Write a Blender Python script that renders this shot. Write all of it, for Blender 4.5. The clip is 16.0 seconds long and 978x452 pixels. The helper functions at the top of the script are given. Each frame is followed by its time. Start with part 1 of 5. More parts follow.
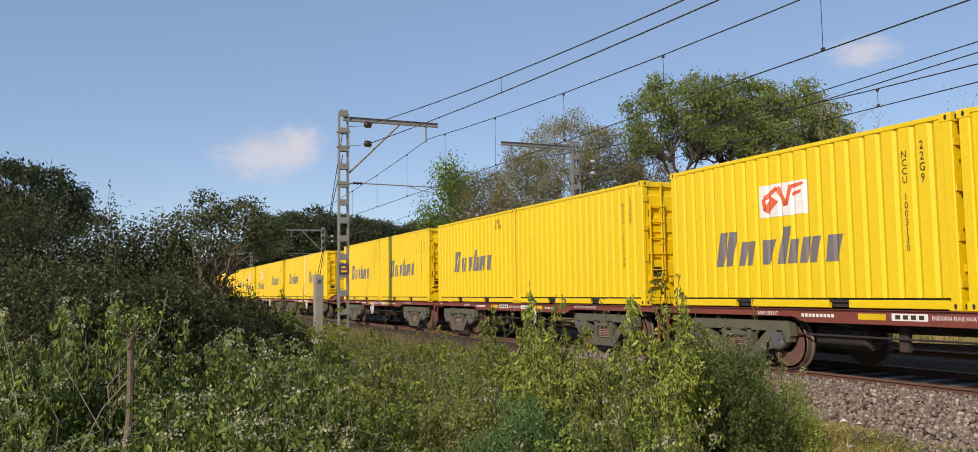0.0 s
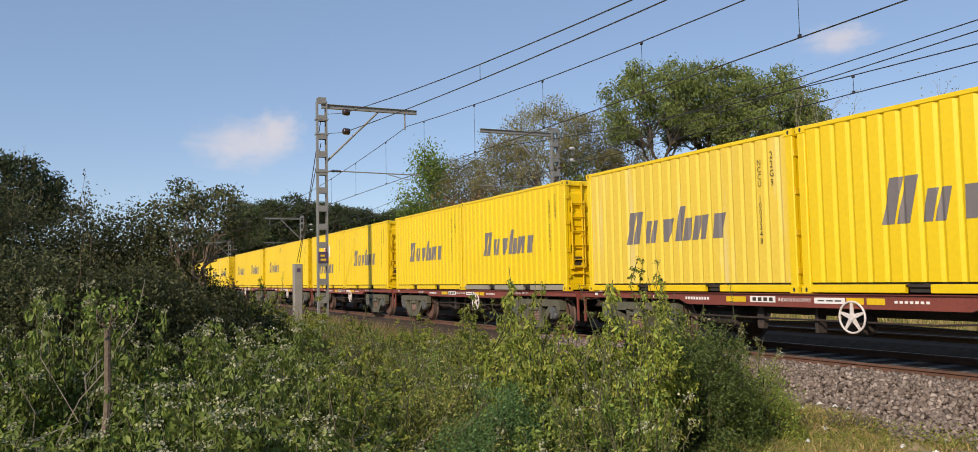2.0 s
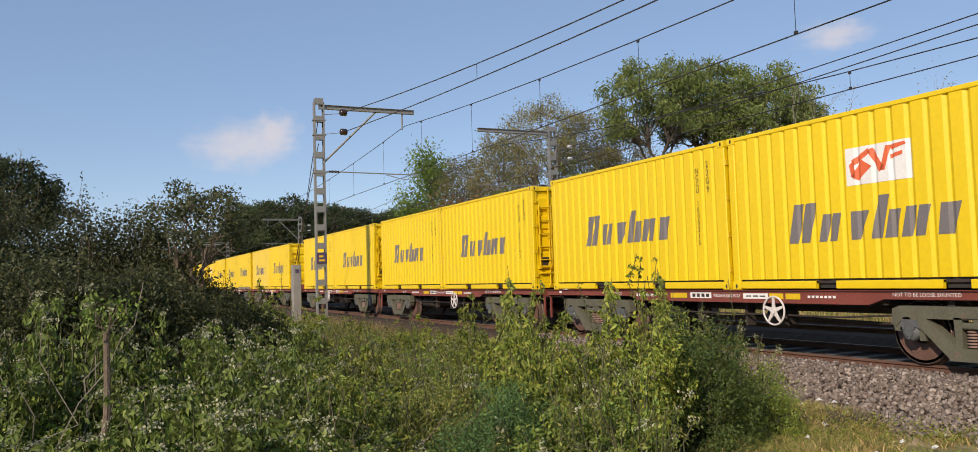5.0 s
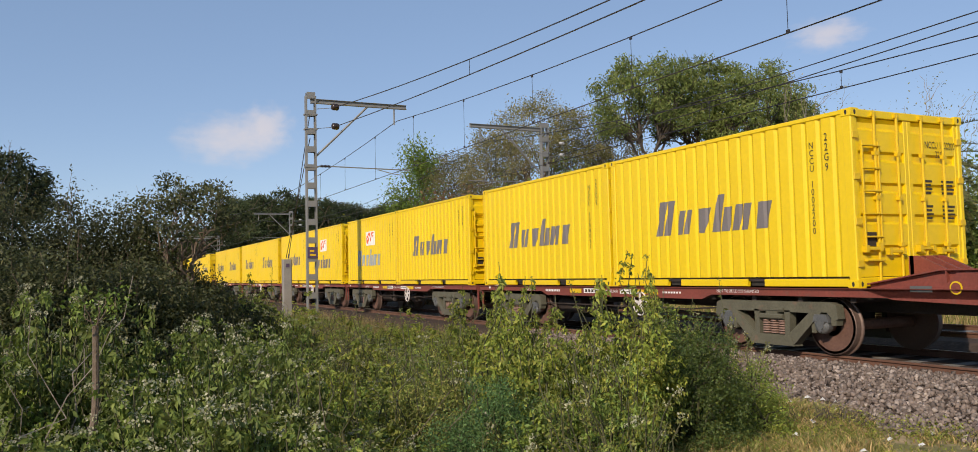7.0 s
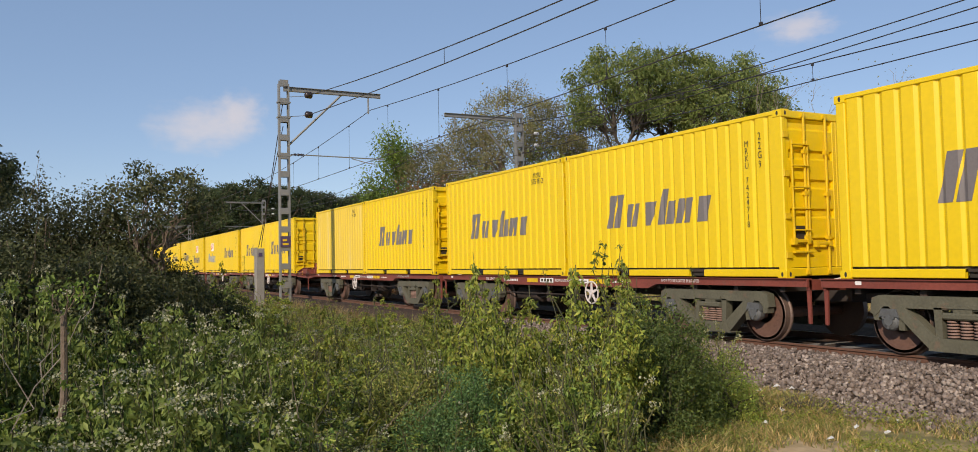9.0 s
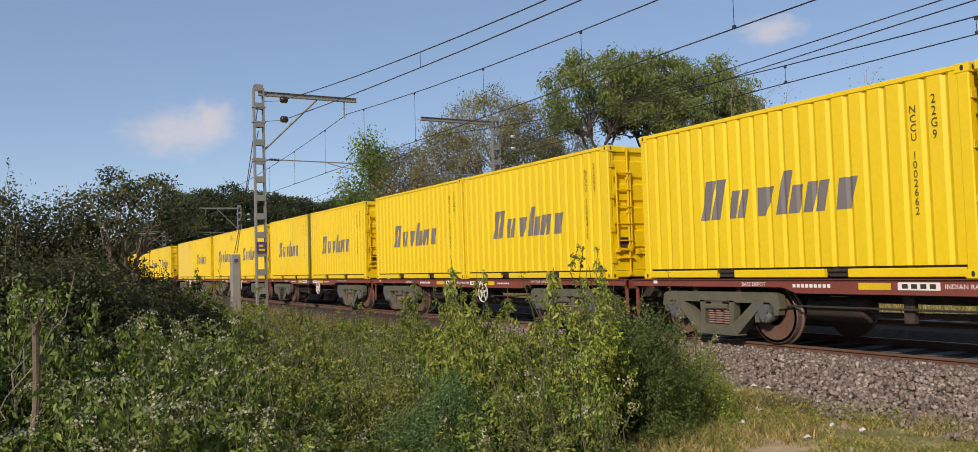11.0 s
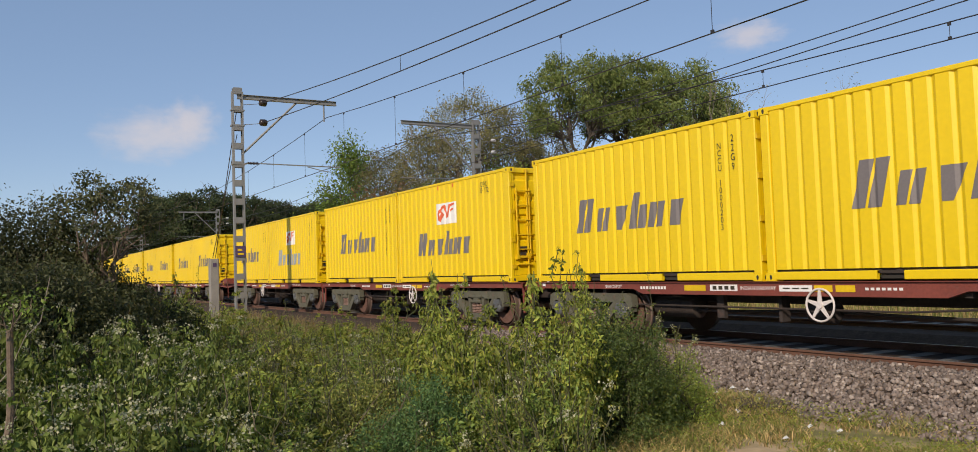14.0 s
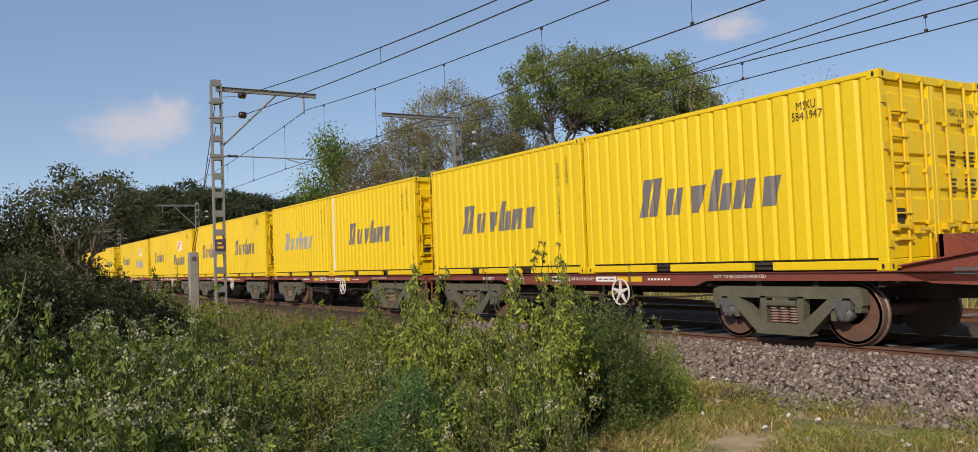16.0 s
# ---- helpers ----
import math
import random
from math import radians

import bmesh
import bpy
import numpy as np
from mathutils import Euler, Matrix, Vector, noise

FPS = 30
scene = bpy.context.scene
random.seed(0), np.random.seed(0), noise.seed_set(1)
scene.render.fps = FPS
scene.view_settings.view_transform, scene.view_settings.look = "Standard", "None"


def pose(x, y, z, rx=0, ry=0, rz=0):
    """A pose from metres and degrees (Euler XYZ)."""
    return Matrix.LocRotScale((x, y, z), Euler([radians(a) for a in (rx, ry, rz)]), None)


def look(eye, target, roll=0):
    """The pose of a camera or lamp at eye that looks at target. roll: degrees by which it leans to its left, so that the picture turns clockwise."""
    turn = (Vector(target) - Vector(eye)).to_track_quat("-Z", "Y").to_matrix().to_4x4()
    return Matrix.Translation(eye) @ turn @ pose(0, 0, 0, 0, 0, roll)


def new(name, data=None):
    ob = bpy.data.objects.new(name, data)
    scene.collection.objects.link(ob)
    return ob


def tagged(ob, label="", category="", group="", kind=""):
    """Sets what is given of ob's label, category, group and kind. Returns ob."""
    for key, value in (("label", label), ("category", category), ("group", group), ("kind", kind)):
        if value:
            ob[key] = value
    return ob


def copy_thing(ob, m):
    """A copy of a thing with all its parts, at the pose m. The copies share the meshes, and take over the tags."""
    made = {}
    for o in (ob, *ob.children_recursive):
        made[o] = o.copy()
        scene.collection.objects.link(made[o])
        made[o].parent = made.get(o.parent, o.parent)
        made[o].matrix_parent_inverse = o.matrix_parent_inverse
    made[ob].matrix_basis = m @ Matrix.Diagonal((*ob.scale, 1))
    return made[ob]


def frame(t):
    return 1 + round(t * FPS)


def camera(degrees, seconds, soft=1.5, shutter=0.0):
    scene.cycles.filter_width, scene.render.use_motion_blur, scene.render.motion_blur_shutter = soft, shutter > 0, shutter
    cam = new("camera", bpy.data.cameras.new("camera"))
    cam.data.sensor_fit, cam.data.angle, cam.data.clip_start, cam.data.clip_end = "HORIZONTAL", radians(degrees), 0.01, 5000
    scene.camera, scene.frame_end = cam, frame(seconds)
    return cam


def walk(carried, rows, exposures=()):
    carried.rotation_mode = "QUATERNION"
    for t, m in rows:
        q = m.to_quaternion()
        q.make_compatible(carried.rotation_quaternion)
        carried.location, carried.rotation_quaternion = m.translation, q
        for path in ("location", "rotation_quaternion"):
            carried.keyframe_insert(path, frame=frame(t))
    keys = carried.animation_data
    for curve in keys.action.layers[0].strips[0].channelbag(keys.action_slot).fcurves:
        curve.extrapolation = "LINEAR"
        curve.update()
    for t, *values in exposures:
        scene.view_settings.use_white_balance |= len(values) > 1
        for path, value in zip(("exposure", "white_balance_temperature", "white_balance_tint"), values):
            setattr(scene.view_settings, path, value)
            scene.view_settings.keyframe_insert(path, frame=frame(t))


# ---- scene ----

# ---------- camera ----------
EYE = (0.0, 0.0, 1.35)
cam = camera(61.3, 16.0, soft=0.85)
# seconds, yaw, pitch, roll
PATH = [
    (0.0, -23.90, 4.51, -0.75),
    (0.5, -24.49, 4.12, -0.94),
    (1.0, -25.00, 3.86, -0.89),
    (1.5, -25.28, 3.79, -0.94),
    (2.0, -25.30, 3.61, -1.17),
    (2.5, -25.26, 3.47, -1.26),
    (3.0, -25.29, 3.53, -1.38),
    (3.5, -25.33, 3.62, -1.61),
    (4.0, -25.33, 3.66, -1.75),
    (6.5, -25.79, 3.32, -1.39),
    (7.0, -26.01, 3.25, -1.29),
    (7.5, -26.27, 2.99, -1.19),
    (8.0, -26.76, 2.69, -1.23),
    (8.5, -27.29, 2.49, -1.16),
    (9.0, -27.78, 2.50, -1.16),
    (11.5, -29.70, 2.76, -1.82),
    (12.0, -29.94, 2.80, -1.81),
    (12.5, -29.88, 2.79, -1.85),
    (13.0, -30.05, 2.86, -1.89),
    (13.5, -30.34, 2.92, -1.88),
    (14.0, -30.71, 2.91, -1.92),
    (14.5, -31.09, 2.82, -1.96),
    (15.0, -31.46, 2.58, -2.08),
    (15.5, -31.73, 2.28, -2.21),
    (16.0, -31.98, 2.33, -2.20),
]
walk(cam, [(t, pose(*EYE, 90 + p, 0, y) @ pose(0, 0, 0, 0, 0, r)) for t, y, p, r in PATH], [(0, 0.09, 7200, 17), (7, 0.05, 7200, 17), (12, -0.05, 7200, 17), (16, -0.07, 7200, 17)])

# ---------- world, sun, exposure ----------
SUN_EL, SUN_TOWARD = 29.0, (-math.cos(radians(35)), -math.sin(radians(35)))
world = bpy.data.worlds.new("sky")
scene.world = world
world.use_nodes = True
nt = world.node_tree
sky = nt.nodes.new("ShaderNodeTexSky")
sky.sky_type, sky.sun_disc = "NISHITA", False
sky.sun_elevation = radians(SUN_EL)
sky.sun_rotation = math.atan2(SUN_TOWARD[0], SUN_TOWARD[1])
sky.air_density, sky.dust_density, sky.ozone_density = 1.0, 0.6, 2.0
sky.altitude = 1800
haze = nt.nodes.new("ShaderNodeMix")
haze.data_type = "RGBA"
haze.inputs[0].default_value = 0.48
haze.inputs[7].default_value = (1.62, 2.90, 4.85, 1)   # even haze over the plain
nt.links.new(sky.outputs[0], haze.inputs[6])
nt.links.new(haze.outputs[2], nt.nodes["Background"].inputs[0])
nt.nodes["Background"].inputs[1].default_value = 0.135
sun = new("sun", bpy.data.lights.new("sun", "SUN"))
sun.data.energy, sun.data.angle, sun.data.color = 3.8, radians(0.6), (1.0, 0.93, 0.82)
ce = math.cos(radians(SUN_EL))
sun.matrix_world = look((SUN_TOWARD[0] * ce * 60, SUN_TOWARD[1] * ce * 60, math.sin(radians(SUN_EL)) * 60), (0, 0, 0))

# ---------- plan ----------
TRACK, TRACK2 = 11.024, 16.2          # track centre lines, running along y
GROUND = -0.35
WAGON, UNIT = 13.165, 68.63           # wagon pitch, five-wagon unit pitch
CON_L, CON_W, CON_H = 6.058, 2.438, 2.591
DECK = 1.012


# ---------- materials ----------
def material(name, base, rough=0.6, metal=0.0, scale=3.0, vary=0.25, bump=0.1, fine=40.0, second=None, amount=0.0, stretch=(1, 1, 1), rnd=0.0, island=0.0, spec=0.5, translucent=0.0, amount_scale=None):
    m = bpy.data.materials.new(name)
    m.use_nodes = True
    n, k = m.node_tree.nodes, m.node_tree.links
    b = n["Principled BSDF"]
    b.inputs["Roughness"].default_value, b.inputs["Metallic"].default_value = rough, metal
    b.inputs["Specular IOR Level"].default_value = spec
    co = n.new("ShaderNodeTexCoord")
    mp = n.new("ShaderNodeMapping")
    mp.inputs["Scale"].default_value = stretch
    k.new(co.outputs["Object"], mp.inputs[0])
    big = n.new("ShaderNodeTexNoise")
    big.inputs["Scale"].default_value, big.inputs["Detail"].default_value = scale, 6
    k.new(mp.outputs[0], big.inputs["Vector"])
    small = n.new("ShaderNodeTexNoise")
    small.inputs["Scale"].default_value, small.inputs["Detail"].default_value = fine, 3
    k.new(co.outputs["Object"], small.inputs["Vector"])
    add = n.new("ShaderNodeMath")
    add.operation = "ADD"
    k.new(big.outputs[0], add.inputs[0])
    k.new(small.outputs[0], add.inputs[1])
    rng = n.new("ShaderNodeMapRange")
    rng.inputs[1].default_value, rng.inputs[2].default_value = 0.6, 1.4
    rng.inputs[3].default_value, rng.inputs[4].default_value = 1 - vary, 1 + vary
    k.new(add.outputs[0], rng.inputs[0])
    value = rng.outputs[0]
    if rnd or island:
        src = n.new("ShaderNodeObjectInfo").outputs["Random"] if rnd else n.new("ShaderNodeNewGeometry").outputs["Random Per Island"]
        w = rnd or island
        r2 = n.new("ShaderNodeMapRange")
        r2.inputs[3].default_value, r2.inputs[4].default_value = 1 - w, 1 + w
        k.new(src, r2.inputs[0])
        mu = n.new("ShaderNodeMath")
        mu.operation = "MULTIPLY"
        k.new(value, mu.inputs[0])
        k.new(r2.outputs[0], mu.inputs[1])
        value = mu.outputs[0]
        if island:
            oi = n.new("ShaderNodeObjectInfo")
            r3 = n.new("ShaderNodeMapRange")
            r3.inputs[3].default_value, r3.inputs[4].default_value = 0.72, 1.28
            k.new(oi.outputs["Random"], r3.inputs[0])
            m3 = n.new("ShaderNodeMath")
            m3.operation = "MULTIPLY"
            k.new(value, m3.inputs[0])
            k.new(r3.outputs[0], m3.inputs[1])
            value = m3.outputs[0]
    col = n.new("ShaderNodeRGB")
    col.outputs[0].default_value = (*base, 1)
    colour = col.outputs[0]
    if second:
        mix = n.new("ShaderNodeMix")
        mix.data_type = "RGBA"
        pat = n.new("ShaderNodeTexNoise")
        pat.inputs["Scale"].default_value, pat.inputs["Detail"].default_value = amount_scale or scale * 1.7, 8
        pat.inputs["Roughness"].default_value = 0.65
        k.new(mp.outputs[0], pat.inputs["Vector"])
        fac = n.new("ShaderNodeMapRange")
        fac.inputs[1].default_value, fac.inputs[2].default_value = 0.68 - amount * 0.4, 0.82 - amount * 0.4
        if island:
            geo = n.new("ShaderNodeNewGeometry")
            wn = n.new("ShaderNodeTexWhiteNoise")
            wn.noise_dimensions = "1D"
            k.new(geo.outputs["Random Per Island"], wn.inputs["W"])
            ad = n.new("ShaderNodeMath")
            ad.operation = "MULTIPLY_ADD"
            ad.inputs[1].default_value, ad.inputs[2].default_value = 0.5, 0.0
            k.new(wn.outputs["Value"], ad.inputs[0])
            ad2 = n.new("ShaderNodeMath")
            ad2.operation = "ADD"
            ad2.inputs[1].default_value = 0
            half = n.new("ShaderNodeMath")
            half.operation = "MULTIPLY"
            half.inputs[1].default_value = 0.5
            k.new(pat.outputs[0], half.inputs[0])
            k.new(ad.outputs[0], ad2.inputs[0])
            k.new(half.outputs[0], ad2.inputs[1])
            k.new(ad2.outputs[0], fac.inputs[0])
        else:
            k.new(pat.outputs[0], fac.inputs[0])
        k.new(fac.outputs[0], mix.inputs[0])
        k.new(colour, mix.inputs[6])
        mix.inputs[7].default_value = (*second, 1)
        colour = mix.outputs[2]
    sc = n.new("ShaderNodeVectorMath")
    sc.operation = "SCALE"
    k.new(colour, sc.inputs[0])
    k.new(value, sc.inputs["Scale"])
    k.new(sc.outputs[0], b.inputs["Base Color"])
    if bump:
        bp = n.new("ShaderNodeBump")
        bp.inputs["Strength"].default_value, bp.inputs["Distance"].default_value = bump, 0.02
        k.new(add.outputs[0], bp.inputs["Height"])
        k.new(bp.outputs[0], b.inputs["Normal"])
    if translucent:
        tr = n.new("ShaderNodeBsdfTranslucent")
        k.new(sc.outputs[0], tr.inputs[0])
        ms = n.new("ShaderNodeMixShader")
        ms.inputs[0].default_value = translucent
        k.new(b.outputs[0], ms.inputs[1])
        k.new(tr.outputs[0], ms.inputs[2])
        k.new(ms.outputs[0], n["Material Output"].inputs[0])
    return m


YELLOW = material("yellow_paint", (0.80, 0.555, 0.010), 0.42, 0, 0.7, 0.07, 0.04, 14, (0.62, 0.38, 0.03), 0.05, (1, 1, 0.3), amount_scale=2.2)
FADED = material("faded_yellow_paint", (0.76, 0.54, 0.06), 0.55, 0, 0.7, 0.08, 0.04, 14, (0.74, 0.60, 0.24), 0.30, (1, 1.6, 0.12), amount_scale=1.4)
RAIL_GREY = material("worn_grey_paint", (0.30, 0.27, 0.21), 0.6, 0, 2, 0.2, 0.05, 20, (0.55, 0.42, 0.05), 0.1)
GREY_MARK = material("grey_letter_paint", (0.175, 0.155, 0.15), 0.6, 0, 2, 0.12, 0.02, 30, (0.36, 0.30, 0.14), 0.06, amount_scale=5)
BLUE_MARK = material("weathered_blue_grey_paint", (0.30, 0.34, 0.37), 0.6, 0, 2, 0.15, 0.02, 30, (0.62, 0.52, 0.2), 0.12, amount_scale=6)
BLACK_MARK = material("black_stencil_paint", (0.045, 0.035, 0.02), 0.6, 0, 3, 0.2, 0.0, 40)
WHITE_MARK = material("white_paint", (0.78, 0.76, 0.72), 0.55, 0, 3, 0.1, 0.02, 30, (0.6, 0.45, 0.3), 0.08)
RED_MARK = material("orange_red_paint", (0.72, 0.13, 0.045), 0.55, 0, 3, 0.15, 0.0, 30)
STEEL_YELLOW = material("yellow_paint_on_fittings", (0.70, 0.46, 0.012), 0.45, 0, 3, 0.15, 0.05, 30, (0.25, 0.12, 0.04), 0.07)
# near-black colour standing in for shade inside fork pockets and casting holes
DARK_GAP = material("dark_rubber_and_shadowed_steel", (0.03, 0.027, 0.022), 0.8, 0, 4, 0.3, 0.05)
WAGON_RED = material("red_oxide_wagon_paint", (0.205, 0.050, 0.034), 0.6, 0, 1.5, 0.25, 0.08, 25, (0.14, 0.075, 0.055), 0.25)
UNDER = material("grimy_underframe_steel", (0.045, 0.034, 0.028), 0.75, 0.1, 2, 0.35, 0.15, 25, (0.09, 0.05, 0.035), 0.25)
BOGIE = material("grey_green_cast_steel", (0.105, 0.100, 0.066), 0.7, 0.0, 3, 0.28, 0.3, 30, (0.16, 0.10, 0.065), 0.22)
WHEEL = material("rusty_wheel_steel", (0.16, 0.085, 0.06), 0.65, 0.2, 4, 0.25, 0.15, 30, (0.06, 0.04, 0.035), 0.25)
TREAD = material("worn_wheel_tread", (0.17, 0.115, 0.09), 0.55, 0.35, 4, 0.15, 0.0)
SPRING = material("dusty_spring_steel", (0.24, 0.15, 0.115), 0.65, 0.0, 5, 0.2, 0.05)
BEARING = material("grey_bearing_cap", (0.15, 0.155, 0.15), 0.5, 0.4, 5, 0.25, 0.1)
WHITE_STEEL = material("dirty_white_enamel", (0.66, 0.60, 0.55), 0.5, 0, 5, 0.15, 0.03, 30, (0.3, 0.16, 0.1), 0.1)
RAIL_TOP = material("polished_rail_head", (0.30, 0.25, 0.22), 0.35, 0.6, 3, 0.2, 0.02)
RAIL_SIDE = material("rusty_rail_web", (0.13, 0.062, 0.038), 0.85, 0, 3, 0.3, 0.15, 40)
CONCRETE = material("weathered_concrete", (0.225, 0.215, 0.195), 0.85, 0, 2, 0.2, 0.2, 30, (0.15, 0.13, 0.11), 0.15)
MAST = material("galvanised_mast_steel", (0.23, 0.23, 0.215), 0.55, 0.25, 3, 0.18, 0.06, 30, (0.22, 0.17, 0.13), 0.12)
WIRE = material("weathered_copper_wire", (0.055, 0.05, 0.05), 0.5, 0.5, 3, 0.1, 0.0)
PORCELAIN = material("brown_porcelain", (0.035, 0.025, 0.022), 0.25, 0, 4, 0.1, 0.0)
PALE_PORCELAIN = material("pale_porcelain", (0.6, 0.58, 0.54), 0.3, 0, 4, 0.1, 0.0)
SIGN = material("purple_enamel_plate", (0.07, 0.045, 0.10), 0.5, 0, 6, 0.15, 0.0)
STONE = material("ballast_granite", (0.165, 0.130, 0.108), 0.9, 0, 6, 0.25, 0.3, 60, (0.28, 0.235, 0.20), 0.3, island=0.4, spec=0.2)
# rust-stained ballast, darkened further to put under-train shade into the colour
BED = material("brake_dust_stained_ballast", (0.075, 0.055, 0.044), 0.95, 0, 5, 0.3, 0.5, 22, (0.13, 0.10, 0.08), 0.25, spec=0.1)
EARTH = material("dry_earth", (0.42, 0.315, 0.19), 0.95, 0, 0.35, 0.3, 0.5, 9, (0.16, 0.15, 0.055), 0.5, amount_scale=1.1)
BARK = material("brown_bark", (0.155, 0.115, 0.08), 0.9, 0, 6, 0.3, 0.5, 40, stretch=(1, 1, 0.2))
DARK_BARK = material("dark_grey_bark", (0.085, 0.068, 0.052), 0.9, 0, 6, 0.3, 0.5, 40, stretch=(1, 1, 0.2))
PALE_BARK = material("pale_grey_bark", (0.27, 0.23, 0.185), 0.9, 0, 6, 0.3, 0.4, 40, stretch=(1, 1, 0.2))
STEM = material("green_brown_stems", (0.07, 0.07, 0.03), 0.8, 0, 6, 0.3, 0.1)
LITTER = material("pale_litter", (0.6, 0.6, 0.58), 0.6, 0, 8, 0.2, 0.1)


def leaf(name, base, second, amount, island=0.4, tr=0.35):
    return material(name, base, 0.55, 0, 1.2, 0.2, 0, 8, second, amount, island=island, spec=0.35, translucent=tr, amount_scale=0.8)


LEAF_WEED = leaf("yellow_green_leaf", (0.205, 0.260, 0.044), (0.310, 0.315, 0.056), 0.45)
LEAF_FLOWERY = leaf("soft_green_weed_leaf", (0.138, 0.190, 0.040), (0.190, 0.230, 0.056), 0.45)
LEAF_FINE = leaf("fine_olive_leaf", (0.205, 0.250, 0.058), (0.345, 0.320, 0.088), 0.45)
LEAF_BLUE = leaf("blue_green_leaf", (0.100, 0.190, 0.060), (0.150, 0.240, 0.070), 0.3)
LEAF_MID = leaf("mid_green_leaf", (0.175, 0.250, 0.050), (0.290, 0.330, 0.062), 0.35)
LEAF_DEEP = leaf("deep_green_leaf", (0.088, 0.135, 0.036), (0.150, 0.190, 0.042), 0.3)
LEAF_DARK = leaf("dusty_dark_leaf", (0.066, 0.078, 0.030), (0.122, 0.122, 0.050), 0.3)
LEAF_FAR = leaf("far_dark_leaf", (0.050, 0.072, 0.028), (0.078, 0.100, 0.036), 0.3)
LEAF_TREE = leaf("olive_tree_leaf", (0.160, 0.215, 0.055), (0.245, 0.275, 0.080), 0.4)
LEAF_THIN = leaf("sparse_olive_leaf", (0.185, 0.180, 0.065), (0.270, 0.225, 0.090), 0.4)
LEAF_BROWN = leaf("dry_brown_leaf", (0.319, 0.181, 0.087), (0.232, 0.174, 0.072), 0.4)
LEAF_FRESH = leaf("fresh_green_leaf", (0.126, 0.196, 0.035), (0.168, 0.232, 0.037), 0.4)
FLOWER = leaf("small_white_flower", (0.42, 0.41, 0.26), (0.30, 0.32, 0.17), 0.3, 0.15)
GRASS = leaf("mixed_grass", (0.210, 0.225, 0.062), (0.480, 0.345, 0.160), 0.5)
DRY_GRASS = leaf("dry_straw_grass", (0.330, 0.240, 0.115), (0.210, 0.215, 0.062), 0.4)
PALM_LEAF = leaf("grey_green_palm_leaf", (0.143, 0.152, 0.055), (0.235, 0.203, 0.074), 0.4)


# ---------- mesh helpers ----------
class Shape:
    """Collects vertices and faces."""

    def __init__(self):
        self.v, self.f, self.m = [], [], []

    def add(self, verts, faces, slot=0):
        k = len(self.v)
        self.v += [tuple(p) for p in verts]
        self.f += [tuple(i + k for i in face) for face in faces]
        self.m += [slot] * len(faces)
        return self

    def box(self, x0, x1, y0, y1, z0, z1, slot=0):
        p = [(x, y, z) for x in (x0, x1) for y in (y0, y1) for z in (z0, z1)]
        return self.add(p, [(0, 1, 3, 2), (4, 6, 7, 5), (0, 4, 5, 1), (2, 3, 7, 6), (0, 2, 6, 4), (1, 5, 7, 3)], slot)

    def prism(self, points, axis, a, b, slot=0):
        """A polygon drawn in the other two axes (in order), carried along an axis from a to b."""
        order = [i for i in range(3) if i != axis]
        n = len(points)
        verts = []
        for end in (a, b):
            for p in points:
                q = [0, 0, 0]
                q[axis], q[order[0]], q[order[1]] = end, p[0], p[1]
                verts.append(q)
        faces = [(i, (i + 1) % n, n + (i + 1) % n, n + i) for i in range(n)]
        return self.add(verts, faces + [tuple(range(n))[::-1], tuple(range(n, 2 * n))], slot)

    def cbox(self, x0, x1, y0, y1, z0, z1, c=0.01, axis=1, slot=0):
        """A box with its long edges, along the axis, cut off by c."""
        lim = [(x0, x1), (y0, y1), (z0, z1)]
        (a0, a1), (b0, b1) = [lim[i] for i in range(3) if i != axis]
        pts = [(a0 + c, b0), (a1 - c, b0), (a1, b0 + c), (a1, b1 - c), (a1 - c, b1), (a0 + c, b1), (a0, b1 - c), (a0, b0 + c)]
        return self.prism(pts, axis, *lim[axis], slot)

    def tube(self, path, radii, n=6, slot=0, cap=True):
        path = [Vector(p) for p in path]
        if not hasattr(radii, "__len__"):
            radii = [radii] * len(path)
        verts, faces = [], []
        side = None
        for i, p in enumerate(path):
            d = (path[min(i + 1, len(path) - 1)] - path[max(i - 1, 0)]).normalized()
            if side is None:
                side = d.orthogonal().normalized()
            side = (side - d * side.dot(d))
            side = side.normalized() if side.length > 1e-6 else d.orthogonal().normalized()
            up = d.cross(side)
            for j in range(n):
                a = 2 * math.pi * j / n
                verts.append(p + (side * math.cos(a) + up * math.sin(a)) * radii[i])
        for i in range(len(path) - 1):
            for j in range(n):
                faces.append((i * n + j, i * n + (j + 1) % n, (i + 1) * n + (j + 1) % n, (i + 1) * n + j))
        if cap:
            faces += [tuple(range(n))[::-1], tuple(range((len(path) - 1) * n, len(path) * n))]
        return self.add(verts, faces, slot)

    def lathe(self, centre, axis, profile, n=24, slot=0):
        """Rings (offset along the axis, radius) joined into a turned body, capped."""
        ax = Vector(axis).normalized()
        s = ax.orthogonal().normalized()
        u = ax.cross(s)
        verts, faces = [], []
        for off, r in profile:
            for j in range(n):
                a = 2 * math.pi * j / n
                verts.append(Vector(centre) + ax * off + (s * math.cos(a) + u * math.sin(a)) * r)
        for i in range(len(profile) - 1):
            for j in range(n):
                faces.append((i * n + j, i * n + (j + 1) % n, (i + 1) * n + (j + 1) % n, (i + 1) * n + j))
        faces += [tuple(range(n))[::-1], tuple(range((len(profile) - 1) * n, len(profile) * n))]
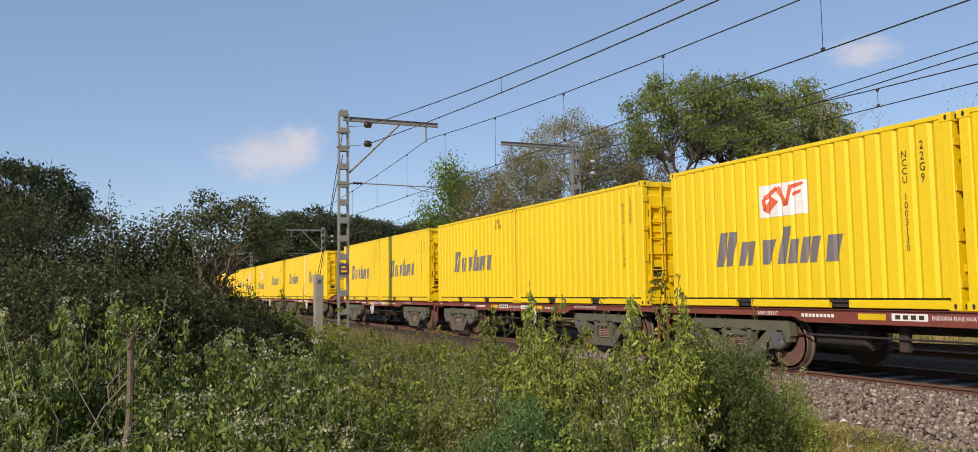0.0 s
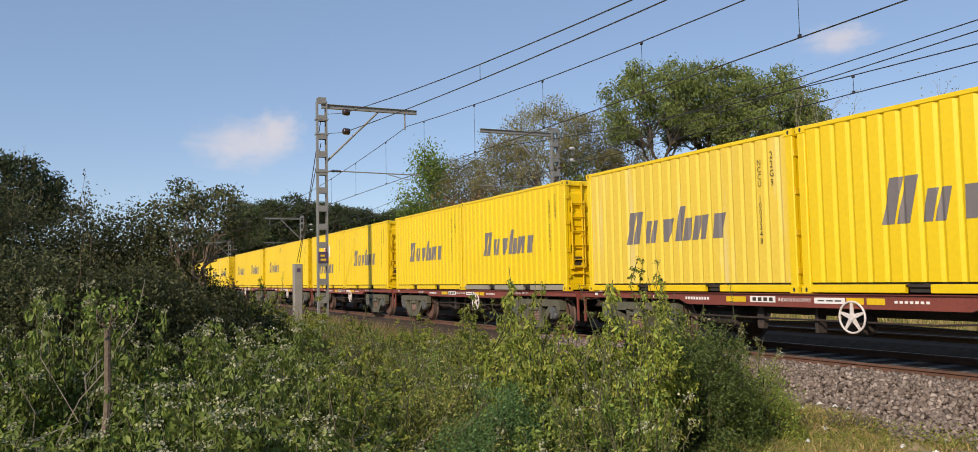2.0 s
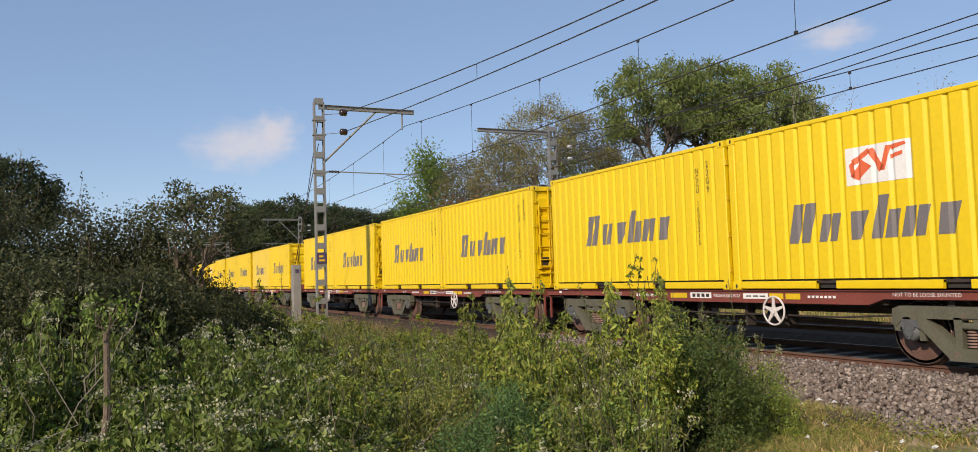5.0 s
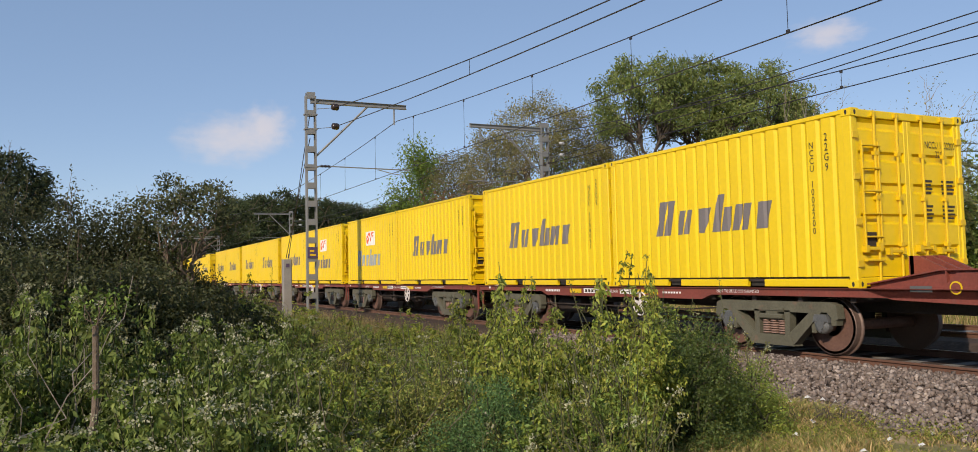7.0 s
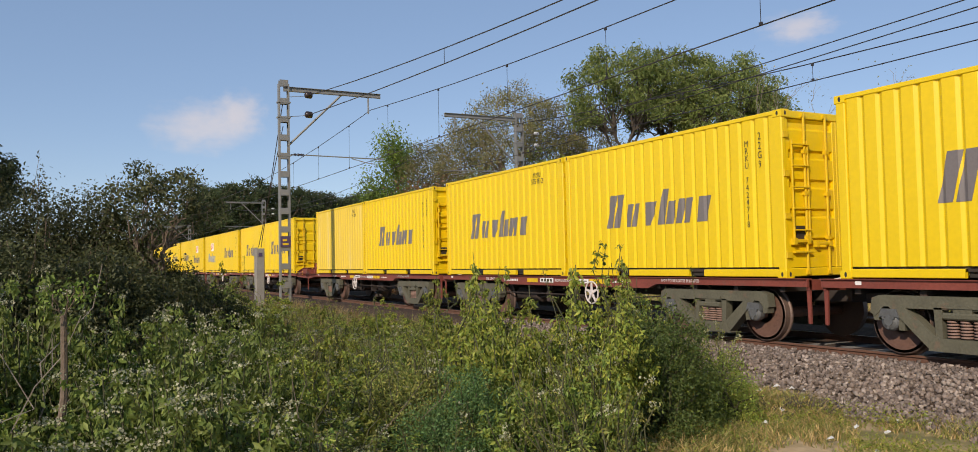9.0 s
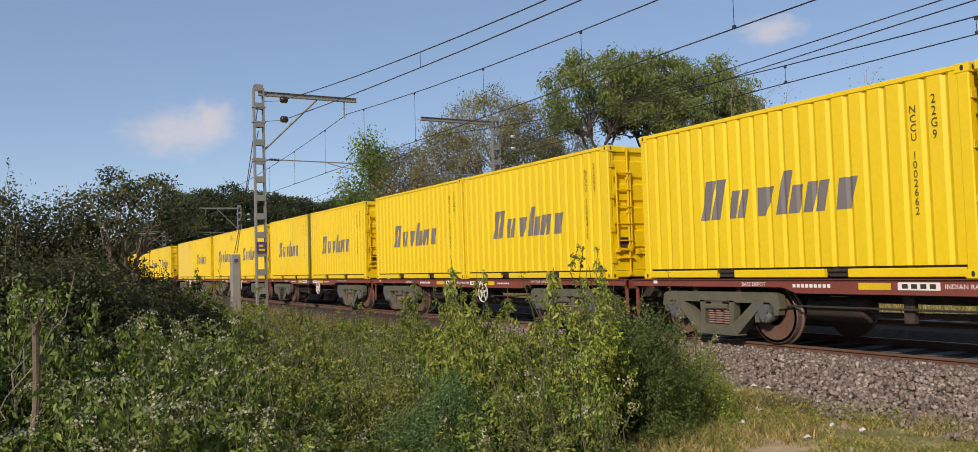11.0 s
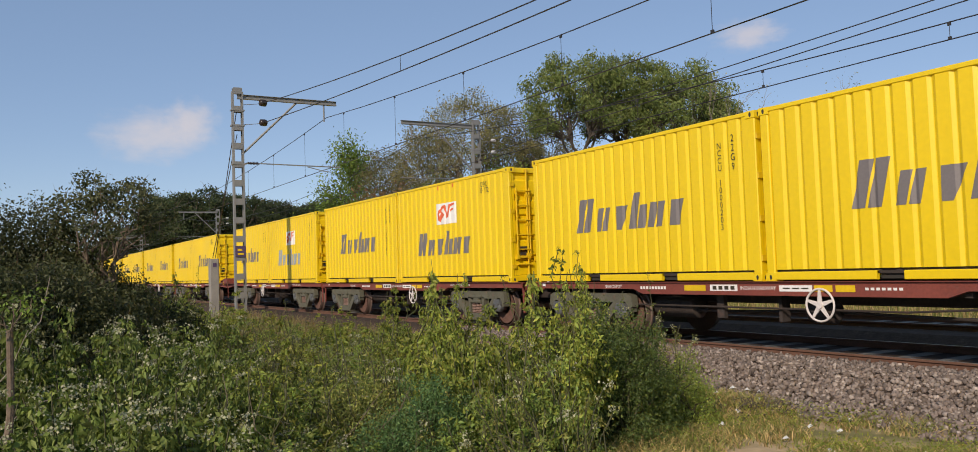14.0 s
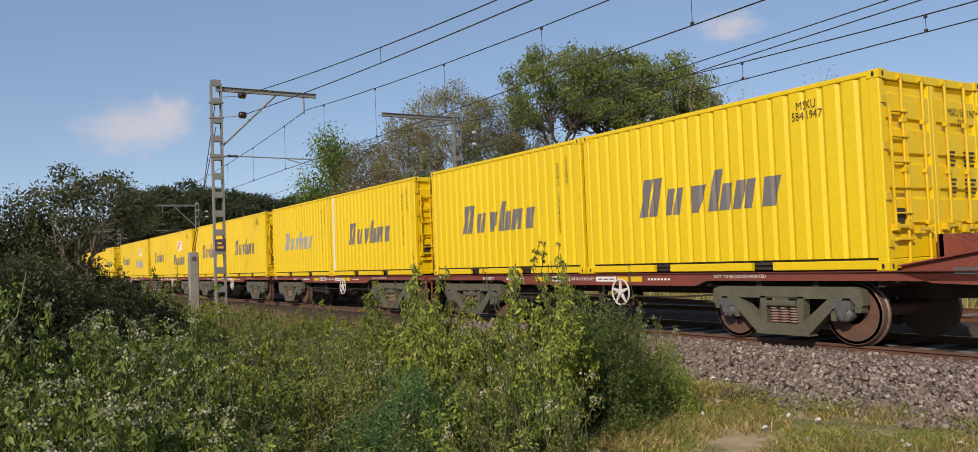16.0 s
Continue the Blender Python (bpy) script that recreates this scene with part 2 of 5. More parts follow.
        return self.add(verts, faces, slot)

    def mesh(self, name, mats, smooth=False):
        me = bpy.data.meshes.new(name)
        me.from_pydata(self.v, [], self.f)
        for m in mats:
            me.materials.append(m)
        if any(self.m):
            me.polygons.foreach_set("material_index", self.m)
        if smooth:
            me.polygons.foreach_set("use_smooth", [True] * len(me.polygons))
        bm = bmesh.new()
        bm.from_mesh(me)
        bmesh.ops.recalc_face_normals(bm, faces=bm.faces)
        bm.to_mesh(me)
        bm.free()
        me.update()
        return me


def part(name, shape, mats, parent, label="", smooth=False):
    mats = mats if isinstance(mats, (list, tuple)) else [mats]
    me = shape if isinstance(shape, bpy.types.Mesh) else shape.mesh(name, mats, smooth)
    ob = new(name, me)
    ob.parent = parent
    return tagged(ob, label)


def again(ob, parent=None, at=None):
    """One more part on the same mesh."""
    o = new(ob.name.split(".")[0], ob.data)
    o.parent = parent or ob.parent
    if at:
        o.matrix_basis = at
    for key in ob.keys():
        o[key] = ob[key]
    return o


def thing(name, m, label, category, group="", kind=""):
    ob = new(name)
    ob.empty_display_size = 0.2
    ob.matrix_basis = m
    return tagged(ob, label, category, group, kind)


def solid(name, shape, mats, label, category="", group="", kind="", m=None, smooth=False):
    mats = mats if isinstance(mats, (list, tuple)) else [mats]
    ob = new(name, shape.mesh(name, mats, smooth))
    if m:
        ob.matrix_basis = m
    return tagged(ob, label, category, group, kind)


def raw_mesh(name, co, tri, mat):
    """A triangle mesh from arrays."""
    me = bpy.data.meshes.new(name)
    me.vertices.add(len(co))
    me.vertices.foreach_set("co", np.ascontiguousarray(co, np.float32).ravel())
    me.loops.add(len(tri) * 3)
    me.loops.foreach_set("vertex_index", np.ascontiguousarray(tri, np.int32).ravel())
    me.polygons.add(len(tri))
    me.polygons.foreach_set("loop_start", np.arange(0, len(tri) * 3, 3, dtype=np.int32))
    me.materials.append(mat)
    me.update()
    me.validate()
    return me


def unit(a):
    return a / np.maximum(np.linalg.norm(a, axis=-1, keepdims=True), 1e-9)


def leaf_arrays(centres, size, aspect, up, rng, droop=0.0):
    n = len(centres)
    nor = unit(rng.normal(size=(n, 3)) + np.array([0, 0, up]))
    t = unit(np.cross(nor, rng.normal(size=(n, 3))))
    t = unit(t - np.array([0, 0, droop]))
    b = unit(np.cross(nor, t))
    nor = np.cross(t, b)
    L = (size * rng.uniform(0.55, 1.3, n))[:, None]
    fold = nor * L * 0.12
    v = np.stack([centres, centres + t * L * 0.45 + b * L * aspect * 0.5 + fold, centres + t * L, centres + t * L * 0.45 - b * L * aspect * 0.5 + fold], 1)
    base = np.arange(n)[:, None] * 4
    tri = np.concatenate([base + [0, 1, 2], base + [0, 2, 3]], 1).reshape(-1, 3)
    return v.reshape(-1, 3), tri


def leaf_mesh(name, centres, size, mat, rng, aspect=0.5, up=0.5, droop=0.0):
    return raw_mesh(name, *leaf_arrays(np.asarray(centres), size, aspect, up, rng, droop), mat)


def text_mesh(name, body, size, mat, spacing=1.0):
    cu = bpy.data.curves.new(name, "FONT")
    cu.body, cu.size, cu.align_x = body, size, "CENTER"
    cu.space_line = spacing
    cu.resolution_u = 2
    ob = bpy.data.objects.new(name, cu)
    me = bpy.data.meshes.new_from_object(ob)
    bpy.data.objects.remove(ob)
    me.materials.clear()
    me.materials.append(mat)
    return me


# ---------- ground, track bed, rails ----------
def ground_height(x, y):
    near = math.exp(-((x - 3) ** 2 + (y - 6) ** 2) / 900)
    return GROUND + near * (0.07 * noise.noise((x * 0.35, y * 0.35, 0)) + 0.03 * noise.noise((x * 1.3, y * 1.3, 4)))


def build_ground():
    def steps(lo, hi):
        fine = np.arange(lo, hi + 0.01, 0.6)
        far = np.array([4, 10, 22, 50, 110, 250, 600, 1400, 3000])
        return np.concatenate([lo - far[::-1], fine, hi + far])

    xs, ys = steps(-6, 11), steps(-4, 36)
    s = Shape()
    w = len(ys)
    s.v = [(x, y, ground_height(x, y)) for x in xs for y in ys]
    s.f = [(i * w + j, (i + 1) * w + j, (i + 1) * w + j + 1, i * w + j + 1) for i in range(len(xs) - 1) for j in range(w - 1)]
    s.m = [0] * len(s.f)
    solid("ground", s, EARTH, "dry earth with patchy grass beside the railway", kind="structure", smooth=True)


def build_track(centre, number):
    bed = Shape()
    near = -3.55 if number == 1 else -2.6
    profile = [(centre + near, GROUND - 0.05), (centre + near + 0.5, -0.30), (centre - 1.75, -0.115), (centre + 1.75, -0.115), (centre + 2.6, GROUND - 0.05)]
    bed.prism(profile, 1, -60, 420)
    solid("track_bed", bed, BED, "grey-brown crushed stone ballast bed under the track", kind="structure")
    for side in (-1, 1):
        x = centre + side * 0.872
        r = Shape()
        r.prism([(x - 0.034, -0.03), (x - 0.034, -0.006), (x - 0.026, 0.0), (x + 0.026, 0.0), (x + 0.034, -0.006), (x + 0.034, -0.03), (x + 0.01, -0.045), (x + 0.01, -0.135),
                 (x + 0.068, -0.15), (x + 0.068, -0.162), (x - 0.068, -0.162), (x - 0.068, -0.15), (x - 0.01, -0.135), (x - 0.01, -0.045)], 1, -60, 420)
        ob = solid("rail", r, [RAIL_SIDE, RAIL_TOP], "rusty steel rail with a worn shiny head", "rail", kind="structure")
        for p in ob.data.polygons:
            p.material_index = 1 if p.normal.z > 0.9 and p.center.z > -0.01 else 0
    sl = Shape().prism([(-1.37, -0.30), (1.37, -0.30), (1.37, -0.13), (0.6, -0.125), (-0.6, -0.125), (-1.37, -0.13)], 1, -0.12, 0.12)
    me = sl.mesh("sleeper", [CONCRETE])
    for i in range(70 if number == 1 else 30):
        ob = new("sleeper", me)
        ob.matrix_basis = pose(centre, -6 + i * 0.6, 0.012)
        tagged(ob, "grey concrete sleeper bedded in ballast", "sleeper", "sleepers", "structure")


def rock_arrays(n, rng):
    """Angular stones as squashed, cut octahedra: points and triangles of one size, n of them."""
    base = np.array([(1, 0, 0), (-1, 0, 0), (0, 1, 0), (0, -1, 0), (0, 0, 1), (0, 0, -1), (0.7, 0.7, 0.5), (-0.7, 0.6, 0.5), (-0.6, -0.7, 0.5), (0.7, -0.6, 0.5)], float)
    tri = np.array([(4, 6, 7), (4, 7, 8), (4, 8, 9), (4, 9, 6), (6, 0, 2), (6, 2, 7), (7, 2, 1), (7, 1, 8), (8, 1, 3), (8, 3, 9), (9, 3, 0), (9, 0, 6), (0, 5, 2), (2, 5, 1), (1, 5, 3), (3, 5, 0)])
    v = base[None] * rng.uniform(0.55, 1.15, (n, 10, 1)) * rng.uniform(0.6, 1.2, (n, 1, 3))
    q = unit(rng.normal(size=(n, 4)))
    w, x, y, z = q.T
    R = np.stack([1 - 2 * (y * y + z * z), 2 * (x * y - z * w), 2 * (x * z + y * w), 2 * (x * y + z * w), 1 - 2 * (x * x + z * z), 2 * (y * z - x * w),
                  2 * (x * z - y * w), 2 * (y * z + x * w), 1 - 2 * (x * x + y * y)], -1).reshape(n, 3, 3)
    return np.einsum("nij,nkj->nki", R, v), tri


def build_ballast():
    rng = np.random.default_rng(5)
    n = 26000
    x = TRACK + rng.uniform(-3.95, -0.95, n)
    y = 1.5 + 17 * rng.uniform(0, 1, n) ** 1.3
    edge = np.array([0.35 * noise.noise((0, v * 0.7, 2)) + 0.2 * noise.noise((0, v * 2.3, 7)) for v in y])
    keep = x > TRACK - 3.62 + edge
    x, y = x[keep], y[keep]
    off = x - TRACK
    z = np.interp(off, [-4, -3.5, -3.05, -1.75, 0], [GROUND, GROUND - 0.02, -0.30, -0.115, -0.115]) + rng.uniform(-0.01, 0.035, len(x))
    v, tri = rock_arrays(len(x), rng)
    size = rng.uniform(0.022, 0.050, len(x))
    v = v * size[:, None, None] + np.stack([x, y, z], -1)[:, None]
    t = (np.arange(len(x))[:, None, None] * 10 + tri[None]).reshape(-1, 3)
    ob = new("ballast", raw_mesh("ballast", v.reshape(-1, 3), t, STONE))
    tagged(ob, "loose angular grey-brown ballast stones beside the rail", "ballast", kind="stuff")


# ---------- shipping containers ----------
OUT = -CON_W / 2 + 0.014              # outer ridge plane of the side wall
PERIOD, RIDGE, SLOPE, DEEP = 0.28, 0.172, 0.048, 0.025
FIRST = 0.089


def wall_breaks():
    out = []
    for i in range(21):
        y = FIRST + i * PERIOD
        out += [(y, 0.0), (y + RIDGE, 0.0), (y + RIDGE + SLOPE, DEEP), (y + PERIOD - SLOPE, DEEP)]
    return out + [(FIRST + 21 * PERIOD, 0.0)]


BREAKS = wall_breaks()
BREAK_Y, BREAK_D = [b[0] for b in BREAKS], [b[1] for b in BREAKS]


def lay_on_wall(me):
    """Folds a flat mark, drawn as (distance along, height), onto the corrugated near wall, a few millimetres proud."""
    bm = bmesh.new()
    bm.from_mesh(me)
    for v in bm.verts:
        v.co = (0, CON_L - v.co.x, v.co.y)
    lo, hi = min(v.co.y for v in bm.verts), max(v.co.y for v in bm.verts)
    for y in BREAK_Y:
        if lo < y < hi:
            bmesh.ops.bisect_plane(bm, geom=bm.verts[:] + bm.edges[:] + bm.faces[:], plane_co=(0, y, 0), plane_no=(0, 1, 0), dist=1e-5)
    for v in bm.verts:
        v.co.x = OUT + float(np.interp(v.co.y, BREAK_Y, BREAK_D)) - 0.004
    bm.to_mesh(me)
    bm.free()
    return me


def flat(name, polygons, mat):
    me = bpy.data.meshes.new(name)
    v, f = [], []
    for poly in polygons:
        f.append(tuple(range(len(v), len(v) + len(poly))))
        v += [(a, b, 0) for a, b in poly]
    me.from_pydata(v, [], f)
    me.materials.append(mat)
    return me


def lean(u, v, w, h, taper=1.0, s=0.24):
    """A leaning block w wide and h high at (u, v); taper narrows its foot."""
    k = w * (1 - taper) / 2
    return [(u + k, v), (u + w - k, v), (u + w + s * h, v + h), (u + s * h, v + h)]


def wordmark(name, mat, u0, v0, width, high):
    """Six leaning painted blocks, two of them tall."""
    k = width / 3.1
    low = high * 0.68
    blocks = []
    for u, w, h, taper in ((0.0, 0.20, high, 1), (0.24, 0.20, high, 1), (0.62, 0.155, low, 1), (0.81, 0.155, low, 1), (1.14, 0.33, low, 0.45), (1.58, 0.19, high, 1),
                           (1.81, 0.19, low * 0.95, 1), (2.08, 0.165, low, 1), (2.28, 0.165, low, 1), (2.60, 0.30, low, 0.75)):
        blocks.append(lean(u0 + u * k, v0, w * k, h, taper))
    return lay_on_wall(flat(name, blocks, mat))


class Kit:
    """Meshes shared by all the containers."""


def container_kit():
    K = Kit()
    W = CON_W / 2
    pts = [(OUT + d, y) for y, d in BREAKS]
    wall = Shape().prism(pts + [(OUT + 0.06, BREAK_Y[-1]), (OUT + 0.06, BREAK_Y[0])], 2, 0.17, CON_H - 0.07)
    K.wall = wall.mesh("side_wall", [YELLOW])
    K.wall_faded = K.wall.copy()
    K.wall_faded.materials[0] = FADED
    far = Shape().prism([(-a, b) for a, b in pts] + [(-OUT - 0.06, BREAK_Y[-1]), (-OUT - 0.06, BREAK_Y[0])], 2, 0.17, CON_H - 0.07)
    K.far_wall = far.mesh("side_wall", [YELLOW])
    K.top_rail = Shape().cbox(-0.035, 0.035, 0.17, CON_L - 0.17, -0.07, 0.0, 0.012).mesh("top_rail", [YELLOW])
    rail = Shape()
    for a, b in ((0.17, 1.80), (2.18, 3.88), (4.26, CON_L - 0.17)):
        rail.cbox(-0.03, 0.03, a, b, 0.02, 0.138, 0.008)
    rail.box(0.06, 0.09, 0.17, CON_L - 0.17, 0.10, 0.172)
    rail.box(-0.01, 0.09, 0.17, 1.80, 0.10, 0.135)
    rail.box(-0.01, 0.09, 2.18, 3.88, 0.10, 0.135)
    rail.box(-0.01, 0.09, 4.26, CON_L - 0.17, 0.10, 0.135)
    K.bottom_rail = rail.mesh("bottom_rail", [YELLOW])
    K.bottom_rail_grey = K.bottom_rail.copy()
    K.bottom_rail_grey.materials[0] = RAIL_GREY
    # a solid dark block in place of the shaded hollow
    pocket = Shape()
    pocket.box(-1.12, 1.12, 0, 0.38, 0.03, 0.14)
    K.pocket = pocket.mesh("fork_pocket", [DARK_GAP])
    K.post = Shape().cbox(-0.045, 0.045, -0.075, 0.075, 0.118, CON_H - 0.118, 0.015, axis=2).mesh("corner_post", [YELLOW])
    cast = Shape()
    cast.cbox(-0.081, 0.081, -0.089, 0.089, -0.059, 0.059, 0.01, axis=1)
    for s in (-1, 1):
        hole = [(0.022 * math.cos(a), 0.037 * math.sin(a)) for a in np.linspace(0, 2 * math.pi, 12, endpoint=False)]
        cast.prism([(p[0], p[1]) for p in hole], 0, s * 0.0825, s * 0.06, 1)
        cast.prism([(p[0], p[1]) for p in hole], 1, s * 0.0905, s * 0.07, 1)
    K.cast = cast.mesh("corner_casting", [YELLOW, DARK_GAP])
    roof = Shape().box(-W + 0.06, W - 0.06, 0.1, CON_L - 0.1, CON_H - 0.05, CON_H - 0.022)
    for i in range(20):
        roof.cbox(-W + 0.12, W - 0.12, 0.18 + i * 0.29, 0.30 + i * 0.29, CON_H - 0.022, CON_H - 0.008, 0.004, axis=0)
    K.roof = roof.mesh("roof", [YELLOW])
    K.floor = Shape().box(-W + 0.06, W - 0.06, 0.08, CON_L - 0.08, 0.10, 0.17).mesh("floor", [UNDER])
    K.header = Shape().cbox(-W + 0.08, W - 0.08, 0.02, 0.10, CON_H - 0.13, CON_H - 0.01, 0.012, axis=0).mesh("door_header", [YELLOW])
    K.sill = Shape().cbox(-W + 0.08, W - 0.08, 0.01, 0.12, 0.02, 0.15, 0.012, axis=0).mesh("door_sill", [YELLOW])
    leafm = Shape()
    zs, depth = [], []
    z = 0.16
    for i in range(5):
        h = 0.455
        for a, d in ((0.0, 0.0), (0.30, 0.0), (0.335, 0.04), (0.42, 0.04)):
            zs.append(z + a)
            depth.append(d)
        z += h
    zs.append(CON_H - 0.14)
    depth.append(0.0)
    prof = [(0.035 + d, zz) for zz, d in zip(zs, depth)] + [(0.11, zs[-1]), (0.11, zs[0])]
    leafm.prism(prof, 0, -0.50, 0.50)
    for s in (-1, 1):
        leafm.cbox(s * 0.53 - 0.04, s * 0.53 + 0.04, 0.028, 0.1, 0.155, CON_H - 0.135, 0.008, axis=2)
    K.leaf = leafm.mesh("door", [YELLOW])
    K.rod = Shape().tube([(0, -0.005, 0.06), (0, -0.005, CON_H - 0.05)], 0.021, 8).box(-0.04, 0.04, -0.02, 0.03, CON_H - 0.10, CON_H - 0.04).box(-0.04, 0.04, -0.02, 0.03, 0.05, 0.11)
    for zz in (0.62, 1.30, 1.95):
        K.rod.box(-0.038, 0.038, -0.03, 0.03, zz - 0.03, zz + 0.03)
    K.rod = K.rod.mesh("lock_rod", [STEEL_YELLOW])
    K.handle = Shape().cbox(-0.30, 0.02, -0.045, -0.02, -0.022, 0.022, 0.006, axis=0).box(-0.32, -0.26, -0.05, 0.03, -0.05, 0.05).box(-0.03, 0.03, -0.05, 0.03, -0.04, 0.04).mesh("lock_handle", [STEEL_YELLOW])
    lad = Shape()
    for x in (-0.17, 0.17):
        lad.cbox(x - 0.014, x + 0.014, -0.022, 0.012, 0.55, 2.12, 0.005, axis=2)
    for i in range(5):
        lad.cbox(-0.185, 0.185, -0.04, 0.0, 0.72 + i * 0.33, 0.745 + i * 0.33, 0.006, axis=0)
    for zz in (0.38, 0.56):
        lad.cbox(-0.185, 0.185, -0.04, 0.03, zz, zz + 0.028, 0.006, axis=0)
    K.ladder = lad.mesh("ladder", [STEEL_YELLOW])
    K.plate = Shape().cbox(-0.09, 0.09, 0.018, 0.034, 0.60, 0.80, 0.004, axis=1).mesh("data_plate", [UNDER])
    K.hinge = Shape().cbox(-0.06, 0.06, -0.008, 0.03, -0.045, 0.045, 0.006, axis=2).mesh("hinge", [STEEL_YELLOW])
    fr = [(CON_L - 0.03 - (0.04 if i % 4 in (2, 3) else 0), -W + 0.1 + i * (2 * W - 0.2) / 40) for i in range(41)]
    front = Shape().prism([(b, a) for a, b in fr] + [(W - 0.1, CON_L - 0.12), (-W + 0.1, CON_L - 0.12)], 2, 0.12, CON_H - 0.1)
    K.front = front.mesh("front_wall", [YELLOW])
    K.front_header = Shape().cbox(-W + 0.08, W - 0.08, CON_L - 0.1, CON_L - 0.01, CON_H - 0.11, CON_H - 0.01, 0.01, axis=0).mesh("front_rail", [YELLOW])
    K.front_sill = Shape().cbox(-W + 0.08, W - 0.08, CON_L - 0.1, CON_L - 0.01, 0.02, 0.14, 0.01, axis=0).mesh("front_sill", [YELLOW])
    K.word = wordmark("wordmark", GREY_MARK, 1.48, 0.96, 3.1, 0.64)
    K.word_low = wordmark("wordmark", GREY_MARK, 1.30, 0.72, 3.0, 0.60)
    K.word_blue = wordmark("wordmark", BLUE_MARK, 1.30, 0.72, 3.0, 0.62)
    K.word_blue_high = wordmark("wordmark", BLUE_MARK, 1.45, 0.96, 3.0, 0.62)
    K.logo = lay_on_wall(flat("logo_panel", [[(2.46, 1.50), (3.52, 1.50), (3.52, 2.04), (2.46, 2.04)]], WHITE_MARK))
    zig = [[(2.55, 1.62), (2.66, 1.56), (2.90, 1.74), (2.72, 1.86)], [(2.55, 1.62), (2.62, 1.62), (2.60, 1.85), (2.52, 1.80)], [(2.60, 1.78), (2.88, 1.93), (2.86, 2.0), (2.56, 1.86)],
           [(2.84, 1.96), (2.92, 2.0), (3.10, 1.70), (3.02, 1.64)], [(3.03, 1.66), (3.11, 1.66), (3.22, 1.99), (3.14, 1.99)], [(3.18, 1.99), (3.22, 1.92), (3.46, 1.97), (3.44, 2.01)], [(3.20, 1.80), (3.40, 1.84), (3.40, 1.89), (3.20, 1.86)]]
    K.zig = lay_on_wall(flat("logo_shape", zig, RED_MARK))
    for v in K.zig.vertices:
        v.co.x -= 0.003
    K.stripe = lay_on_wall(flat("worn_stripe", [[(0.10, 0.18), (0.34, 0.18), (0.34, 2.5), (0.10, 2.5)]], WHITE_MARK))
    K.red_tab = lay_on_wall(flat("red_tab", [[(2.55, 2.40), (2.61, 2.40), (2.61, 2.50), (2.55, 2.50)], [(3.35, 2.40), (3.41, 2.40), (3.41, 2.50), (3.35, 2.50)]], RED_MARK))
    return K


def codes(kind, code):
    """Stencilled owner and serial code: a column with the size code beside it, or two short rows near the top."""
    out = []
    if kind == "v":
        me = text_mesh("serial_code", "\n".join(code.replace(" ", "~")).replace("~", " "), 0.138, BLACK_MARK, 0.85)
        for v in me.vertices:
            v.co = (v.co.x * 0.9 + 5.316, v.co.y + 2.10, 0)
        out.append(lay_on_wall(me))
        me = text_mesh("size_code", "2\n2\nG\n9", 0.165, BLACK_MARK, 0.90)
        for v in me.vertices:
            v.co = (v.co.x * 0.8 + 5.596, v.co.y + 2.18, 0)
        out.append(lay_on_wall(me))
    else:
        me = text_mesh("serial_code", code.replace("/", "\n"), 0.17, BLACK_MARK, 0.85)
        for v in me.vertices:
            v.co = (v.co.x * 0.75 + 4.95, v.co.y + 2.26, 0)
        out.append(lay_on_wall(me))
    for me in out:
        for v in me.vertices:
            v.co.x -= 0.006
    return out


def door_marks(code):
    me = text_mesh("door_code", code + "\n22G9", 0.15, BLACK_MARK, 0.95)
    for v in me.vertices:
        v.co = (v.co.x * 0.7 + 0.72, 0.022, v.co.y + 2.08)
    bars = Shape()
    for k, zz in enumerate((1.56, 1.50, 1.44, 1.38, 1.18, 1.12, 1.06, 1.00)):
        for a, b in ((0.34, 0.50), (0.72, 1.00)):
            bars.box(a, b - 0.03 * (k % 2), 0.024, 0.032, zz, zz + 0.03)
    return me, bars.mesh("load_table", [BLACK_MARK])


LABELS = {"N": "yellow corrugated container with grey painted lettering, on a flat wagon", "-": "plain yellow corrugated container without lettering, on a flat wagon",
          "L": "yellow corrugated container with white logo panel, on a flat wagon", "LB": "yellow corrugated container with logo and faded blue lettering",
          "B": "yellow corrugated container with faded blue-grey lettering, on a wagon"}


